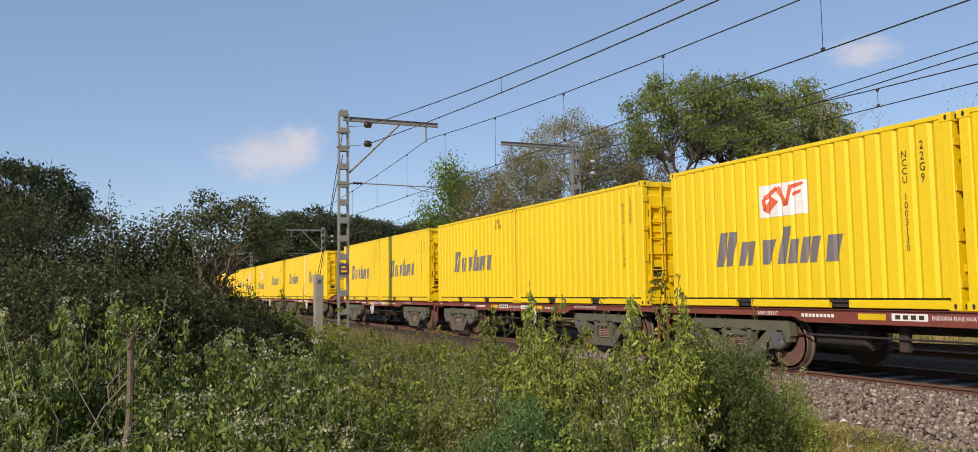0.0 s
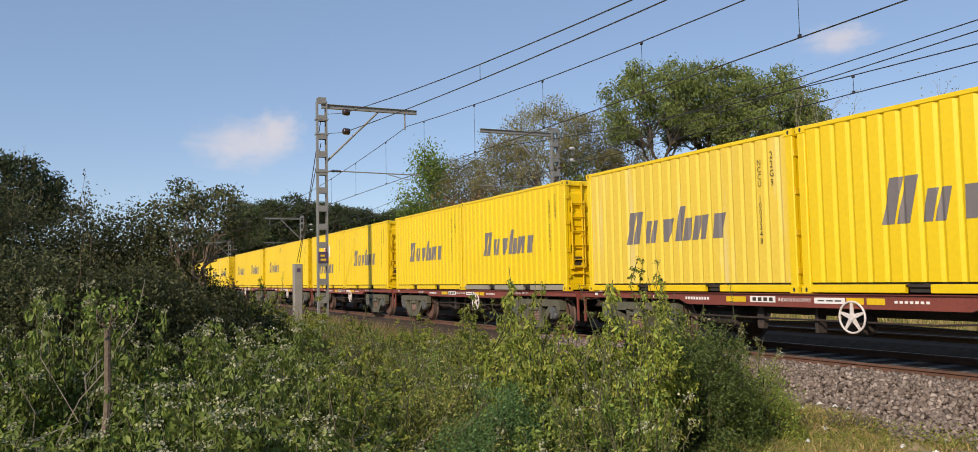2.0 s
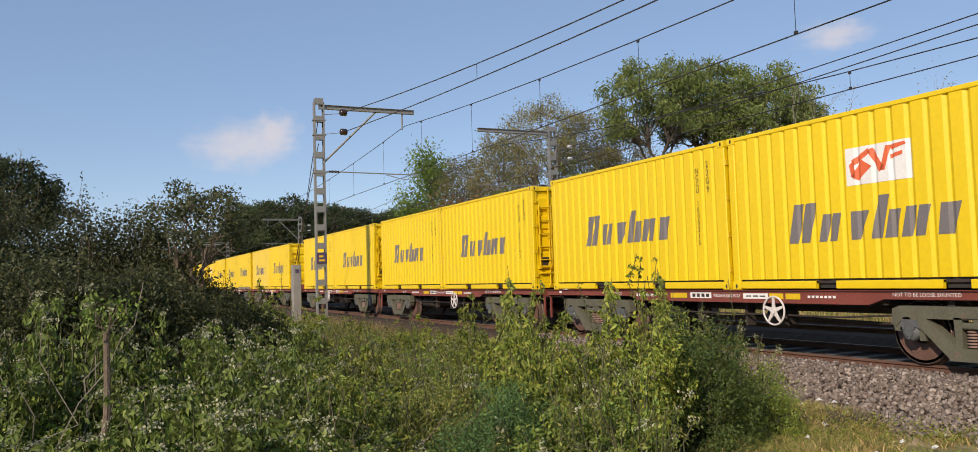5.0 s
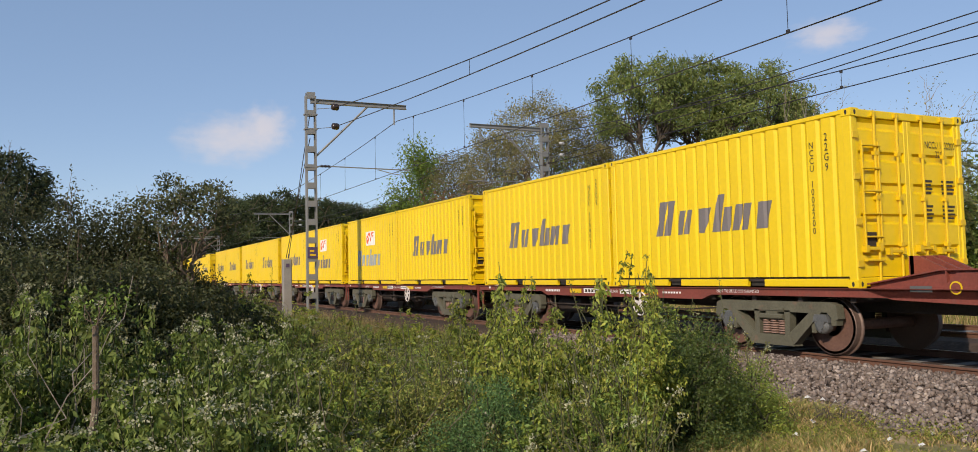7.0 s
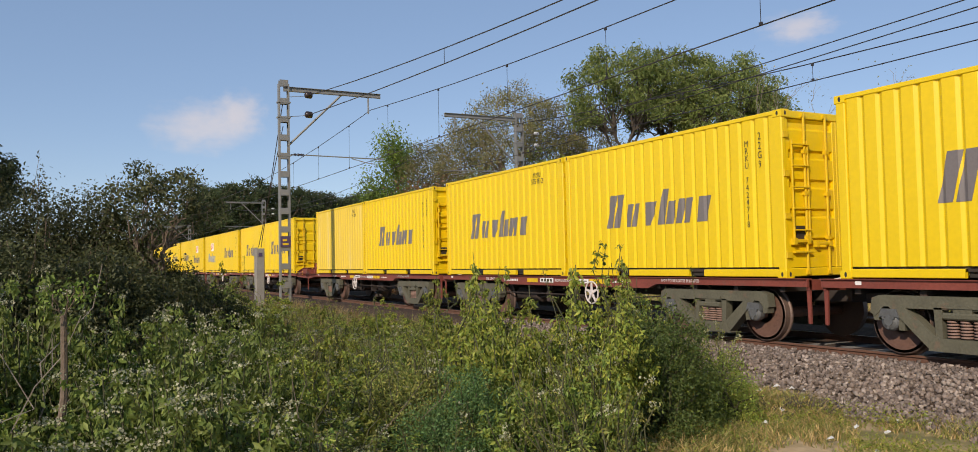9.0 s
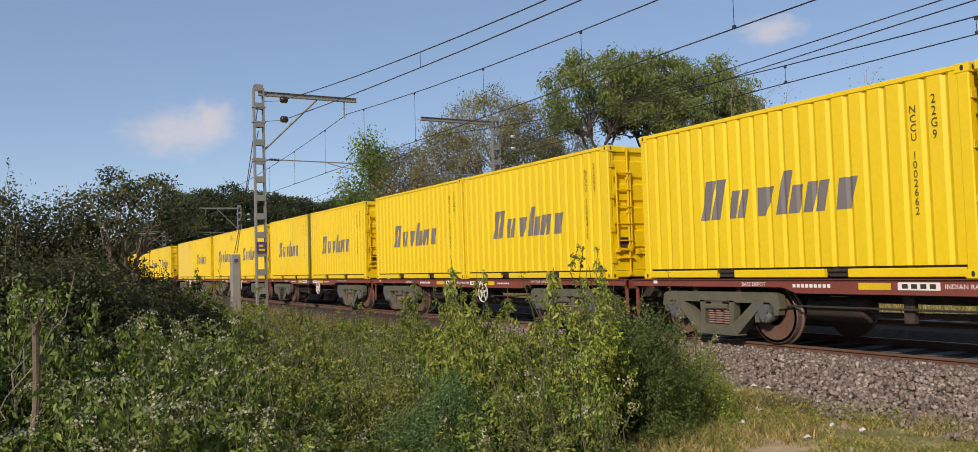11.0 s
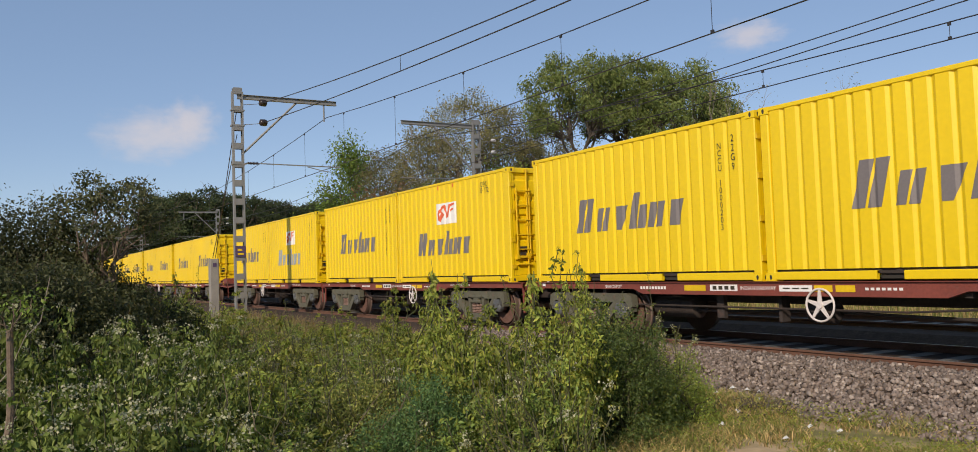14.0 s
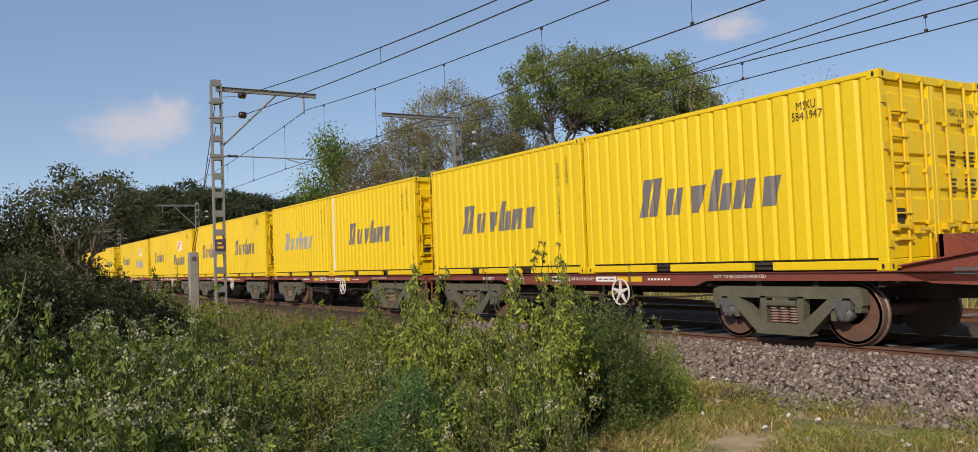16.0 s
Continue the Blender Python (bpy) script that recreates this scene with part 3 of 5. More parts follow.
def container(K, style="N", code=("v", "NCCU 1001200"), faded=False, grey_rail=False, stripe=False, doors=True, tab=False):
    ob = thing("shipping_container", Matrix(), LABELS[style], "container", "containers on the train")
    W = CON_W / 2

    def put(name, me, m=None, label=""):
        o = part(name, me, None, ob, label)
        if m:
            o.matrix_basis = m
        return o

    put("side_wall", K.wall_faded if faded else K.wall)
    put("side_wall", K.far_wall)
    for x in (-W + 0.036, W - 0.036):
        put("top_rail", K.top_rail, pose(x, 0, CON_H - 0.006))
    for x, rz in ((-W + 0.034, 0), (W - 0.034, 180)):
        put("bottom_rail", K.bottom_rail_grey if grey_rail else K.bottom_rail, pose(x, CON_L if rz else 0, 0, 0, 0, rz), "scuffed grey bottom rail" if grey_rail else "")
    for y in (1.80, 3.88):
        put("fork_pocket", K.pocket, pose(0, y, 0))
    for x in (-W + 0.05, W - 0.05):
        for y in (0.085, CON_L - 0.085):
            put("corner_post", K.post, pose(x, y, 0))
    for x in (-W + 0.08, W - 0.08):
        for y in (0.085, CON_L - 0.085):
            for z in (0.059, CON_H - 0.059):
                put("corner_casting", K.cast, pose(x, y, z))
    put("roof", K.roof)
    put("floor", K.floor)
    put("door_header", K.header)
    put("door_sill", K.sill)
    for s in (-1, 1):
        d = put("door", K.leaf, pose(s * 0.572, 0, 0))
        for x in (-0.24, 0.24):
            o = part("lock_rod", K.rod, None, d)
            o.matrix_basis = pose(x + (0.06 if s < 0 else -0.06), 0, 0)
        for x in (-0.18, 0.30):
            o = part("lock_handle", K.handle, None, d)
            o.matrix_basis = pose(x, 0, 0.52 if x > 0 else 0.56)
        for z in (0.35, 0.95, 1.60, 2.2):
            o = part("hinge", K.hinge, None, d)
            o.matrix_basis = pose(s * 0.57, 0, z)
    put("ladder", K.ladder, pose(-0.86, 0, 0))
    put("data_plate", K.plate, pose(-0.86, 0, 0), "dark grey data plate")
    put("front_wall", K.front)
    put("front_rail", K.front_header)
    put("front_sill", K.front_sill)
    if style in ("N", "L", "B", "LB"):
        put("wordmark", {"N": K.word, "L": K.word_low, "LB": K.word_blue, "B": K.word_blue_high}[style], None, "painted lettering blocks")
    if style in ("L", "LB"):
        p = put("logo_panel", K.logo, None, "white square logo panel")
        part("logo_shape", K.zig, None, p, "orange-red zigzag shape")
    if stripe:
        put("worn_stripe", K.stripe, None, "pale vertical stripe")
    if tab:
        put("red_tab", K.red_tab, None, "small red tabs")
    if code:
        for me in codes(*code):
            put(me.name.split(".")[0], me, None, "black stencilled code")
        if doors:
            a, b = door_marks(code[1].replace("/", " "))
            put("door_code", a, None, "black stencilled code")
            put("load_table", b, None, "black table of load figures")
    return ob


# ---------- flat wagons ----------
def wheelset_mesh():
    s = Shape()
    s.lathe((-1.05, 0, 0), (1, 0, 0), [(0, 0.065), (0.15, 0.085), (2.10 - 0.15, 0.085), (2.10, 0.065)], 14)
    for k in (-1, 1):
        face = [(0.0, 0.10), (0.0, 0.15), (0.035, 0.17), (0.045, 0.36), (0.0, 0.375), (0.0, 0.425)]
        s.lathe((k * 0.955, 0, 0), (-k, 0, 0), face, 32, 0)
        s.lathe((k * 0.955, 0, 0), (-k, 0, 0), [(0.0015, 0.405), (-0.001, 0.420), (0.006, 0.43), (0.10, 0.434), (0.115, 0.458), (0.14, 0.458), (0.145, 0.37)], 32, 1)
        for a in range(3):
            c, d = math.cos(a * 2.094), math.sin(a * 2.094)
            s.lathe((k * 0.93, 0.24 * c, 0.24 * d), (-k, 0, 0), [(-0.012, 0.025), (0.0, 0.03)], 8, 1 if a == 0 else 0)
    return s.mesh("wheelset", [WHEEL, TREAD])


class Running:
    """Meshes shared by all the wagons."""


def wagon_kit():
    R = Running()
    R.wheelset = wheelset_mesh()
    f = Shape()
    x0, x1 = -0.075, 0.075
    f.prism([(-1.30, 0.56), (-1.27, 0.76), (-1.16, 0.80), (1.16, 0.80), (1.27, 0.76), (1.30, 0.56), (1.22, 0.52), (1.10, 0.65), (0.90, 0.65), (0.80, 0.635), (-0.80, 0.635), (-0.90, 0.65), (-1.10, 0.65), (-1.22, 0.52)], 0, x0, x1)
    for s in (-1, 1):
        f.prism([(s * 1.02, 0.66), (s * 0.80, 0.66), (s * 0.36, 0.30), (s * 0.24, 0.22), (s * 0.28, 0.11), (s * 0.45, 0.13)], 0, x0 - 0.012, x1)
        f.prism([(s * 0.38, 0.66), (s * 0.27, 0.66), (s * 0.27, 0.24), (s * 0.36, 0.24)], 0, x0, x1 - 0.01)
        f.prism([(s * 0.90, 0.65), (s * 0.78, 0.65), (s * 0.80, 0.34), (s * 0.88, 0.34)], 0, x0 + 0.01, x1)
        f.prism([(s * 1.28, 0.60), (s * 1.16, 0.62), (s * 1.17, 0.46), (s * 1.25, 0.46)], 0, x0 + 0.01, x1)
    f.prism([(-0.46, 0.11), (0.46, 0.11), (0.40, 0.275), (-0.40, 0.275)], 0, x0 - 0.02, x1 + 0.02)
    f.box(x0 - 0.02, x1 + 0.02, -0.26, 0.26, 0.655, 0.70)
    R.frame = f.mesh("side_frame", [BOGIE])
    sp = Shape()
    for i in range(6):
        sp.lathe((0, 0, 0.285 + i * 0.038), (0, 0, 1), [(0, 0.050), (0.006, 0.076), (0.020, 0.076), (0.030, 0.050)], 12)
    R.spring = sp.mesh("spring", [SPRING], True)
    R.bolster_end = Shape().cbox(-0.10, 0.10, -0.25, 0.25, 0.515, 0.60, 0.02, axis=1).box(-0.08, 0.08, -0.12, 0.12, 0.60, 0.655).mesh("bolster_end", [BOGIE])
    b = Shape().lathe((0, 0, 0), (-1, 0, 0), [(0, 0.13), (0.09, 0.13), (0.11, 0.115), (0.13, 0.07), (0.14, 0.065)], 18)
    for k in range(3):
        b.lathe((-0.11, 0.085 * math.cos(k * 2.094 + 0.5), 0.085 * math.sin(k * 2.094 + 0.5)), (-1, 0, 0), [(0, 0.022), (0.035, 0.022)], 6)
    R.bearing = b.mesh("bearing_cap", [BEARING])
    R.adapter = Shape().prism([(-0.15, 0.50), (-0.11, 0.62), (0.11, 0.62), (0.15, 0.50), (0.11, 0.52), (-0.11, 0.52)], 0, -0.11, 0.09).mesh("bearing_adapter", [BEARING])
    R.bolster = Shape().cbox(-0.95, 0.95, -0.2, 0.2, 0.42, 0.66, 0.03, axis=0).lathe((0, 0, 0.66), (0, 0, 1), [(0, 0.25), (0.12, 0.22)], 16).mesh("bogie", [UNDER])
    beam = Shape()
    beam.cbox(-0.85, 0.85, -0.05, 0.05, 0.30, 0.40, 0.015, axis=0)
    for k in (-1, 1):
        beam.box(k * 0.87 - 0.05, k * 0.87 + 0.05, 0.03, 0.09, 0.24, 0.52)
    R.brake_beam = beam.mesh("brake_beam", [UNDER])
    hw = Shape()
    ring = [(0, 0.225 * math.cos(a), 0.225 * math.sin(a)) for a in np.linspace(0, 2 * math.pi, 29)]
    hw.tube(ring, 0.016, 8, cap=False)
    for k in range(5):
        a = 0.3 + k * 2 * math.pi / 5
        hw.prism([(0.04 * math.cos(a + 1.2), 0.04 * math.sin(a + 1.2)), (0.22 * math.cos(a + 0.07), 0.22 * math.sin(a + 0.07)), (0.22 * math.cos(a - 0.07), 0.22 * math.sin(a - 0.07)), (0.04 * math.cos(a - 1.2), 0.04 * math.sin(a - 1.2))], 0, -0.01, 0.01)
    hw.lathe((0.02, 0, 0), (-1, 0, 0), [(0, 0.055), (0.05, 0.05)], 12)
    R.handwheel = hw.mesh("brake_wheel", [WHITE_STEEL])
    R.bodies = {}
    return R


def sill_shape(y0, y1, x):
    """Side sill: shallow over the bogies, deeper between them."""
    top, thin, deep = DECK - 0.012, 0.885, 0.80
    return Shape().prism([(y0, thin), (1.72 - 1.45, thin), (3.1, thin), (3.35, deep), (12.196 - 3.35, deep), (12.196 - 3.1, thin), (y1, thin), (y1, top), (y0, top)], 0, x - 0.05, x + 0.05)


def wagon(R, tail, nose):
    """A flat wagon under two containers. tail, nose: 'drawbar' or 'coupler' ends."""
    ob = thing("flat_wagon", Matrix(), "red-oxide container flat wagon on two grey-green bogies", "wagon", "wagons of the train")
    y0 = -2.2 if tail == "coupler" else -0.36
    y1 = 12.196 + (1.36 if nose == "coupler" else 0.36)
    key = (tail, nose)
    if key not in R.bodies:
        m = {}
        m["sill"] = [sill_shape(y0, y1, x).mesh("side_sill", [WAGON_RED]) for x in (-1.15, 1.15)]
        m["flange"] = Shape().box(-1.235, -1.10, y0, y1, DECK - 0.012, DECK - 0.002).mesh("sill_flange", [WAGON_RED])
        m["centre"] = Shape().cbox(-0.24, 0.24, y0, y1, 0.62, 0.97, 0.02).mesh("centre_sill", [UNDER])
        cr = Shape()
        for y in np.arange(0.2, 12.1, 0.985):
            cr.box(-1.10, 1.10, y - 0.05, y + 0.05, 0.80, DECK - 0.014)
        m["cross"] = cr.mesh("cross_bearers", [UNDER])
        m["ends"] = []
        for kind, y, s in ((tail, y0, -1), (nose, y1, 1)):
            e = Shape()
            inner = -0.03 if s < 0 else 12.196 + 0.03
            if kind == "coupler":
                far, span = y, abs(y - inner)
                for x in (-1.14, 1.14):
                    if s < 0:
                        side = [(inner, DECK - 0.012), (inner + s * 0.56 * span, DECK - 0.012), (inner + s * 0.66 * span, 1.22), (far, 1.22), (far, 0.80), (inner + s * 0.5, 0.86)]
                    else:
                        side = [(inner, DECK - 0.012), (far, DECK - 0.012), (far, 0.80), (inner + s * 0.5, 0.86)]
                    e.prism(side, 0, x - 0.06, x + 0.06)
                rise = 0.52 * span
                for x in (-1.0, 0.0, 1.0):
                    e.prism([(inner, DECK - 0.01), (inner, DECK + 0.05), (inner + s * rise, 1.25), (far, 1.25), (far, DECK - 0.01)], 0, x - 0.012, x + 0.012)
                    e.prism([(inner, DECK + 0.05), (inner + s * rise, 1.25), (far, 1.25), (far, 1.268), (inner + s * rise, 1.268), (inner, DECK + 0.068)], 0, x - 0.085, x + 0.085)
                    for q in (0.55, 0.8):
                        yy = inner + s * q * span
                        e.box(x - 0.07, x + 0.07, yy - 0.01, yy + 0.01, DECK, 1.25)
                e.box(-1.235, 1.235, min(inner, far), max(inner, far), DECK - 0.012, DECK)
                e.box(-1.14, 1.14, min(far, far - s * 0.06), max(far, far - s * 0.06), 0.78, 1.22)
                if s < 0:
                    e.prism([(far, 1.0), (far - s * 0.07, 1.0), (far - s * 0.05, 0.30), (far, 0.30)], 0, -1.15, -1.12)
                if s < 0:
                    for x in (-0.25, 0.02, 0.30):
                        e.prism([(-0.10, DECK), (-0.10, 1.46), (-0.22, 1.46), (-0.75, 1.22), (-0.75, DECK)], 0, x, x + 0.06)
                    e.box(-0.25, 0.36, -0.16, -0.08, 1.02, 1.46)
                e.tube([(0, y, 0.90), (0, y + s * 0.35, 0.90)], 0.11, 8)
            else:
                e.box(-1.16, 1.16, min(y, y - s * 0.05), max(y, y - s * 0.05), 0.84, DECK - 0.02)
                e.tube([(0, y - s * 0.2, 0.86), (0, y + s * 0.16, 0.86)], 0.10, 8)
                e.prism([(y, 0.98), (y - s * 0.07, 0.98), (y - s * 0.05, 0.34), (y, 0.34)], 0, -1.14, -1.11)
            m["ends"].append(e.mesh("end_frame", [WAGON_RED]))
        m["hose"] = []
        for s, y in ((-1, y0), (1, y1)):
            hose = Shape().tube([(-0.55, y, 0.92), (-0.58, y + s * 0.12, 1.0), (-0.62, y + s * 0.22, 0.98), (-0.6, y + s * 0.26, 0.86)], 0.028, 8)
            m["hose"].append(hose.mesh("brake_hose", [WHITE_STEEL], True))
        gear = Shape()
        gear.lathe((-0.75, 5.2, 0.56), (0, 1, 0), [(0, 0.12), (0.04, 0.17), (0.42, 0.17), (0.46, 0.10)], 16)
        gear.lathe((-0.62, 8.0, 0.56), (0, 1, 0), [(0, 0.10), (0.05, 0.19), (1.0, 0.19), (1.05, 0.10)], 18)
        gear.tube([(-0.7, 3.0, 0.50), (-0.7, 5.2, 0.55)], 0.022, 6)
        gear.tube([(-0.7, 5.66, 0.55), (-0.7, 9.4, 0.47)], 0.022, 6)
        gear.tube([(-1.02, 3.0, 0.66), (-1.02, 4.0, 0.60), (-1.02, 9.3, 0.60)], 0.016, 6)
        gear.box(-0.98, -0.80, 6.0, 6.06, 0.40, 0.82)
        gear.box(-0.98, -0.90, 7.15, 7.3, 0.42, 0.82)
        m["gear"] = gear.mesh("brake_gear", [UNDER])
        n = lambda d: 12.196 - d

        def bar(shape, d0, d1, z0, z1, x=-1.206):
            return shape.box(x, -1.202, n(d1), n(d0), z0, z1)
        panels = []
        for d0, d1, z0, z1, mm, nm in ((4.40, 4.88, 0.865, 0.955, STEEL_YELLOW, "yellow_panel"), (6.95, 7.25, 0.865, 0.955, STEEL_YELLOW, "yellow_panel"), (7.30, 7.60, 0.865, 0.955, STEEL_YELLOW, "yellow_panel"),
                                   (4.98, 5.55, 0.865, 0.965, WHITE_MARK, "white_panel"), (6.35, 6.92, 0.865, 0.955, WHITE_MARK, "white_panel"), (0.22, 0.32, 0.93, 0.985, WHITE_MARK, "white_panel")):
            panels.append((nm, bar(Shape(), d0, d1, z0, z1).mesh(nm, [mm])))
        bars, pale = Shape(), Shape()
        for k in range(4):
            bar(bars, 5.04 + k * 0.125, 5.12 + k * 0.125, 0.885, 0.945, -1.209)
        for k in range(3):
            bar(bars, 6.42 + k * 0.16, 6.54 + k * 0.16, 0.90, 0.92, -1.209)
        for k in range(9):
            bar(pale, 3.30 + k * 0.075, 3.35 + k * 0.075, 0.885, 0.935)
        for k in range(7):
            bar(pale, 7.75 + k * 0.08, 7.80 + k * 0.08, 0.89, 0.925)
        m["panels"] = panels
        m["bars"] = [bars.mesh("dark_marks", [BLACK_MARK]), pale.mesh("pale_marks", [WHITE_MARK])]
        words = []
        for body, d, z, size in (("BASE DEPOT", 2.55, 0.90, 0.085), ("INDIAN RAILWAY", 5.95, 0.885, 0.085), ("NOT TO BE LOOSE SHUNTED", 9.75, 0.925, 0.075)):
            me = text_mesh("stencil_words", body, size, WHITE_MARK)
            for v in me.vertices:
                v.co = (-1.2045, n(d) - v.co.x, z + v.co.y)
            words.append(me)
        m["words"] = words
        if tail == "coupler":
            seal = Shape().lathe((-1.204, -1.45, 1.03), (-1, 0, 0), [(0, 0.085), (0.006, 0.085)], 20, 0)
            seal.lathe((-1.2105, -1.45, 1.03), (-1, 0, 0), [(0, 0.065), (0.004, 0.065)], 20, 1)
            seal.box(-1.208, -1.203, -1.12, -0.80, 0.97, 1.05, 2)
            m["seal"] = seal.mesh("end_badges", [STEEL_YELLOW, WAGON_RED, BEARING])
        R.bodies[key] = m
    m = R.bodies[key]
    for me in m["sill"]:
        part("side_sill", me, None, ob)
    part("sill_flange", m["flange"], None, ob)
    part("centre_sill", m["centre"], None, ob)
    part("cross_bearers", m["cross"], None, ob)
    for me in m["ends"]:
        part("end_frame", me, None, ob)
    for me in m["hose"]:
        part("brake_hose", me, None, ob, "pale brake hose")
    part("brake_gear", m["gear"], None, ob, "grimy brake cylinder and rods")
    for nm, me in m["panels"]:
        part(nm, me, None, ob, nm.replace("_", " ") + " painted on the sill")
    for me in m["bars"]:
        tagged(part(me.name.split(".")[0], me, None, ob), kind="stuff")
    for me in m["words"]:
        part("stencil_words", me, None, ob, "white stencilled words")
    if "seal" in m:
        tagged(part("end_badges", m["seal"], None, ob, "round yellow badge and small plate"), "round yellow badge and small plate", kind="stuff")
    hwl = part("brake_wheel", R.handwheel, None, ob, "white spoked brake wheel")
    hwl.matrix_basis = pose(-1.22, 12.196 - (5.02 if nose == "coupler" else 7.05), 0.68)
    for y in (1.72, 12.196 - 1.72):
        bg = part("bogie", R.bolster, None, ob, "cast steel bogie")
        bg.matrix_basis = pose(0, y, 0)
        for yy, rz in ((-0.48, 180), (0.48, 0)):
            o = part("brake_beam", R.brake_beam, None, bg)
            o.matrix_basis = pose(0, yy, 0, 0, 0, rz)
        for s in (-1, 1):
            for name, me, yy, z in (("side_frame", R.frame, 0, 0), ("spring", R.spring, -0.17, 0), ("spring", R.spring, 0.0, 0), ("spring", R.spring, 0.17, 0), ("bolster_end", R.bolster_end, 0, 0)):
                o = part(name, me, None, bg)
                o.matrix_basis = pose(s * 1.10, yy, z, 0, 0, 0 if s < 0 else 180)
            for yy in (-1.0, 1.0):
                o = part("bearing_cap", R.bearing, None, bg)
                o.matrix_basis = pose(s * 1.08, yy, 0.46, 0, 0, 0 if s < 0 else 180)
                o = part("bearing_adapter", R.adapter, None, bg)
                o.matrix_basis = pose(s * 1.10, yy, 0, 0, 0, 0 if s < 0 else 180)
        for yy in (-1.0, 1.0):
            o = part("wheelset", R.wheelset, None, bg, "rusty steel wheelset")
            o.matrix_parent_inverse = pose(0, yy, 0.434)
            WHEELS.append(o)
    return ob


TRAIN, WHEELS = [], []
# unit, wagon (from its tail), slot (0 tail, 1 nose): style, code, extras
CARGO = {
    (0, 4, 1): ("N", ("v", "CBHU 2841190")), (0, 4, 0): ("N", ("v", "NCCU 1002514")),
    (0, 3, 1): ("N", ("h", "CBHU/41 6842")), (0, 3, 0): ("-", ("v", "NCCU 1003398")),
    (0, 2, 1): ("L", ("v", "NCCU 1003130")), (0, 2, 0): ("N", ("v", "NCCU 1003382")),
    (0, 1, 1): ("N", ("v", "NCCU 1003377")), (0, 1, 0): ("N", ("v", "CBHU 586637"), "grey"),
    (0, 0, 1): ("N", ("v", "NCCU 1003248"), "faded"), (0, 0, 0): ("N", ("v", "NCCU 1003206")),
    (-1, 4, 1): ("N", ("v", "NCCU 1003063"), "tab"), (-1, 4, 0): ("N", ("v", "NCCU 1003192")),
    (-1, 3, 1): ("N", ("v", "NCCU 1001812")), (-1, 3, 0): ("N", ("v", "NCCU 1003192")),
    (-1, 1, 1): ("LB", ("v", "NCCU 1002870")), (-1, 1, 0): ("N", ("v", "NCCU 1001101")),
    (-1, 0, 1): ("N", ("v", "NCCU 1000097")), (-1, 0, 0): ("N", ("v", "NCCU 1002200")),
    (-2, 4, 1): ("-", ("h", "MSKU/351 380"), "faded"), (-2, 4, 0): ("N", ("v", "NCCU 1000070")),
    (-2, 3, 1): ("N", ("h", "MSKU/575 9812")), (-2, 3, 0): ("N", ("v", "MRKU 7424718")),
    (-2, 1, 1): ("N", ("v", "NCCU 1002045")), (-2, 1, 0): ("N", ("v", "NCCU 1000412")),
    (-2, 0, 1): ("N", ("v", "NCCU 1002662")), (-2, 0, 0): ("N", ("h", "MRKU/718 2235")),
    (-3, 4, 1): ("N", ("v", "MRKU 3721904")), (-3, 4, 0): ("LB", ("v", "NCCU 1001610")),
    (-3, 3, 1): ("N", ("v", "NCCU 1002180")), (-3, 3, 0): ("L", ("h", "CBHU/30 1172"), "tab"),
    (-3, 2, 1): ("N", ("v", "NCCU 1000203")), (-3, 2, 0): ("N", ("h", "MRKU/801 3717")),
    (-3, 1, 1): ("B", ("v", "NCCU 1002488"), "tab"), (-3, 1, 0): ("N", ("v", "NCCU 1002816"), "stripe"),
    (-3, 0, 1): ("N", ("v", "CBHU 5034603")), (-3, 0, 0): ("N", ("h", "MSKU/584 1947")),
    (1, 0, 0): ("N", ("v", "NCCU 1002207"), "stripe"), (1, 0, 1): ("N", ("v", "NCCU 1000310")),
    (1, 1, 1): ("L", ("v", "NCCU 1001190")), (1, 2, 0): ("L", ("v", "NCCU 1000830")),
    (-1, 2, 0): ("L", ("v", "NCCU 1000730")),
}


def build_train():
    K, R = container_kit(), wagon_kit()
    rng = random.Random(3)
    for u in (2, 1, 0, -1, -2, -3, -4):
        for w in range(5):
            if (u == 2 and w > 1) or (u == -4 and w < 4):
                continue
            base = u * UNIT + w * WAGON
            wg = wagon(R, "coupler" if w == 0 else "drawbar", "coupler" if w == 4 else "drawbar")
            TRAIN.append((wg, base, 0.0))
            for slot in (0, 1):
                spec = CARGO.get((u, w, slot)) or ("N", ("v", "NCCU 100%04d" % rng.randrange(9999)))
                extra = spec[2] if len(spec) > 2 else ""
                ob = container(K, spec[0], spec[1], "faded" in extra, "grey" in extra, "stripe" in extra, slot == 0, "tab" in extra)
                TRAIN.append((ob, base + slot * (CON_L + 0.08), DECK))


def way(t):
    """How far along the line the tail of the first full unit stands at a time."""
    return -25.2207 + 14.19719 * t + 0.0672348 * t ** 2 - 0.00172461 * t ** 3


def motions():
    times = [i * 0.5 for i in range(33)]
    for ob, offset, z in TRAIN:
        walk(ob, [(t, pose(TRACK, way(t) + offset, z)) for t in times])
    first = WHEELS[0]
    walk(first, [(i / 30, pose(0, 0, 0, -math.degrees((way(i / 30) - way(0)) / 0.434))) for i in range(481)])
    act, slot = first.animation_data.action, first.animation_data.action_slot
    for o in WHEELS[1:]:
        o.rotation_mode = "QUATERNION"
        ad = o.animation_data_create()
        ad.action, ad.action_slot = act, slot


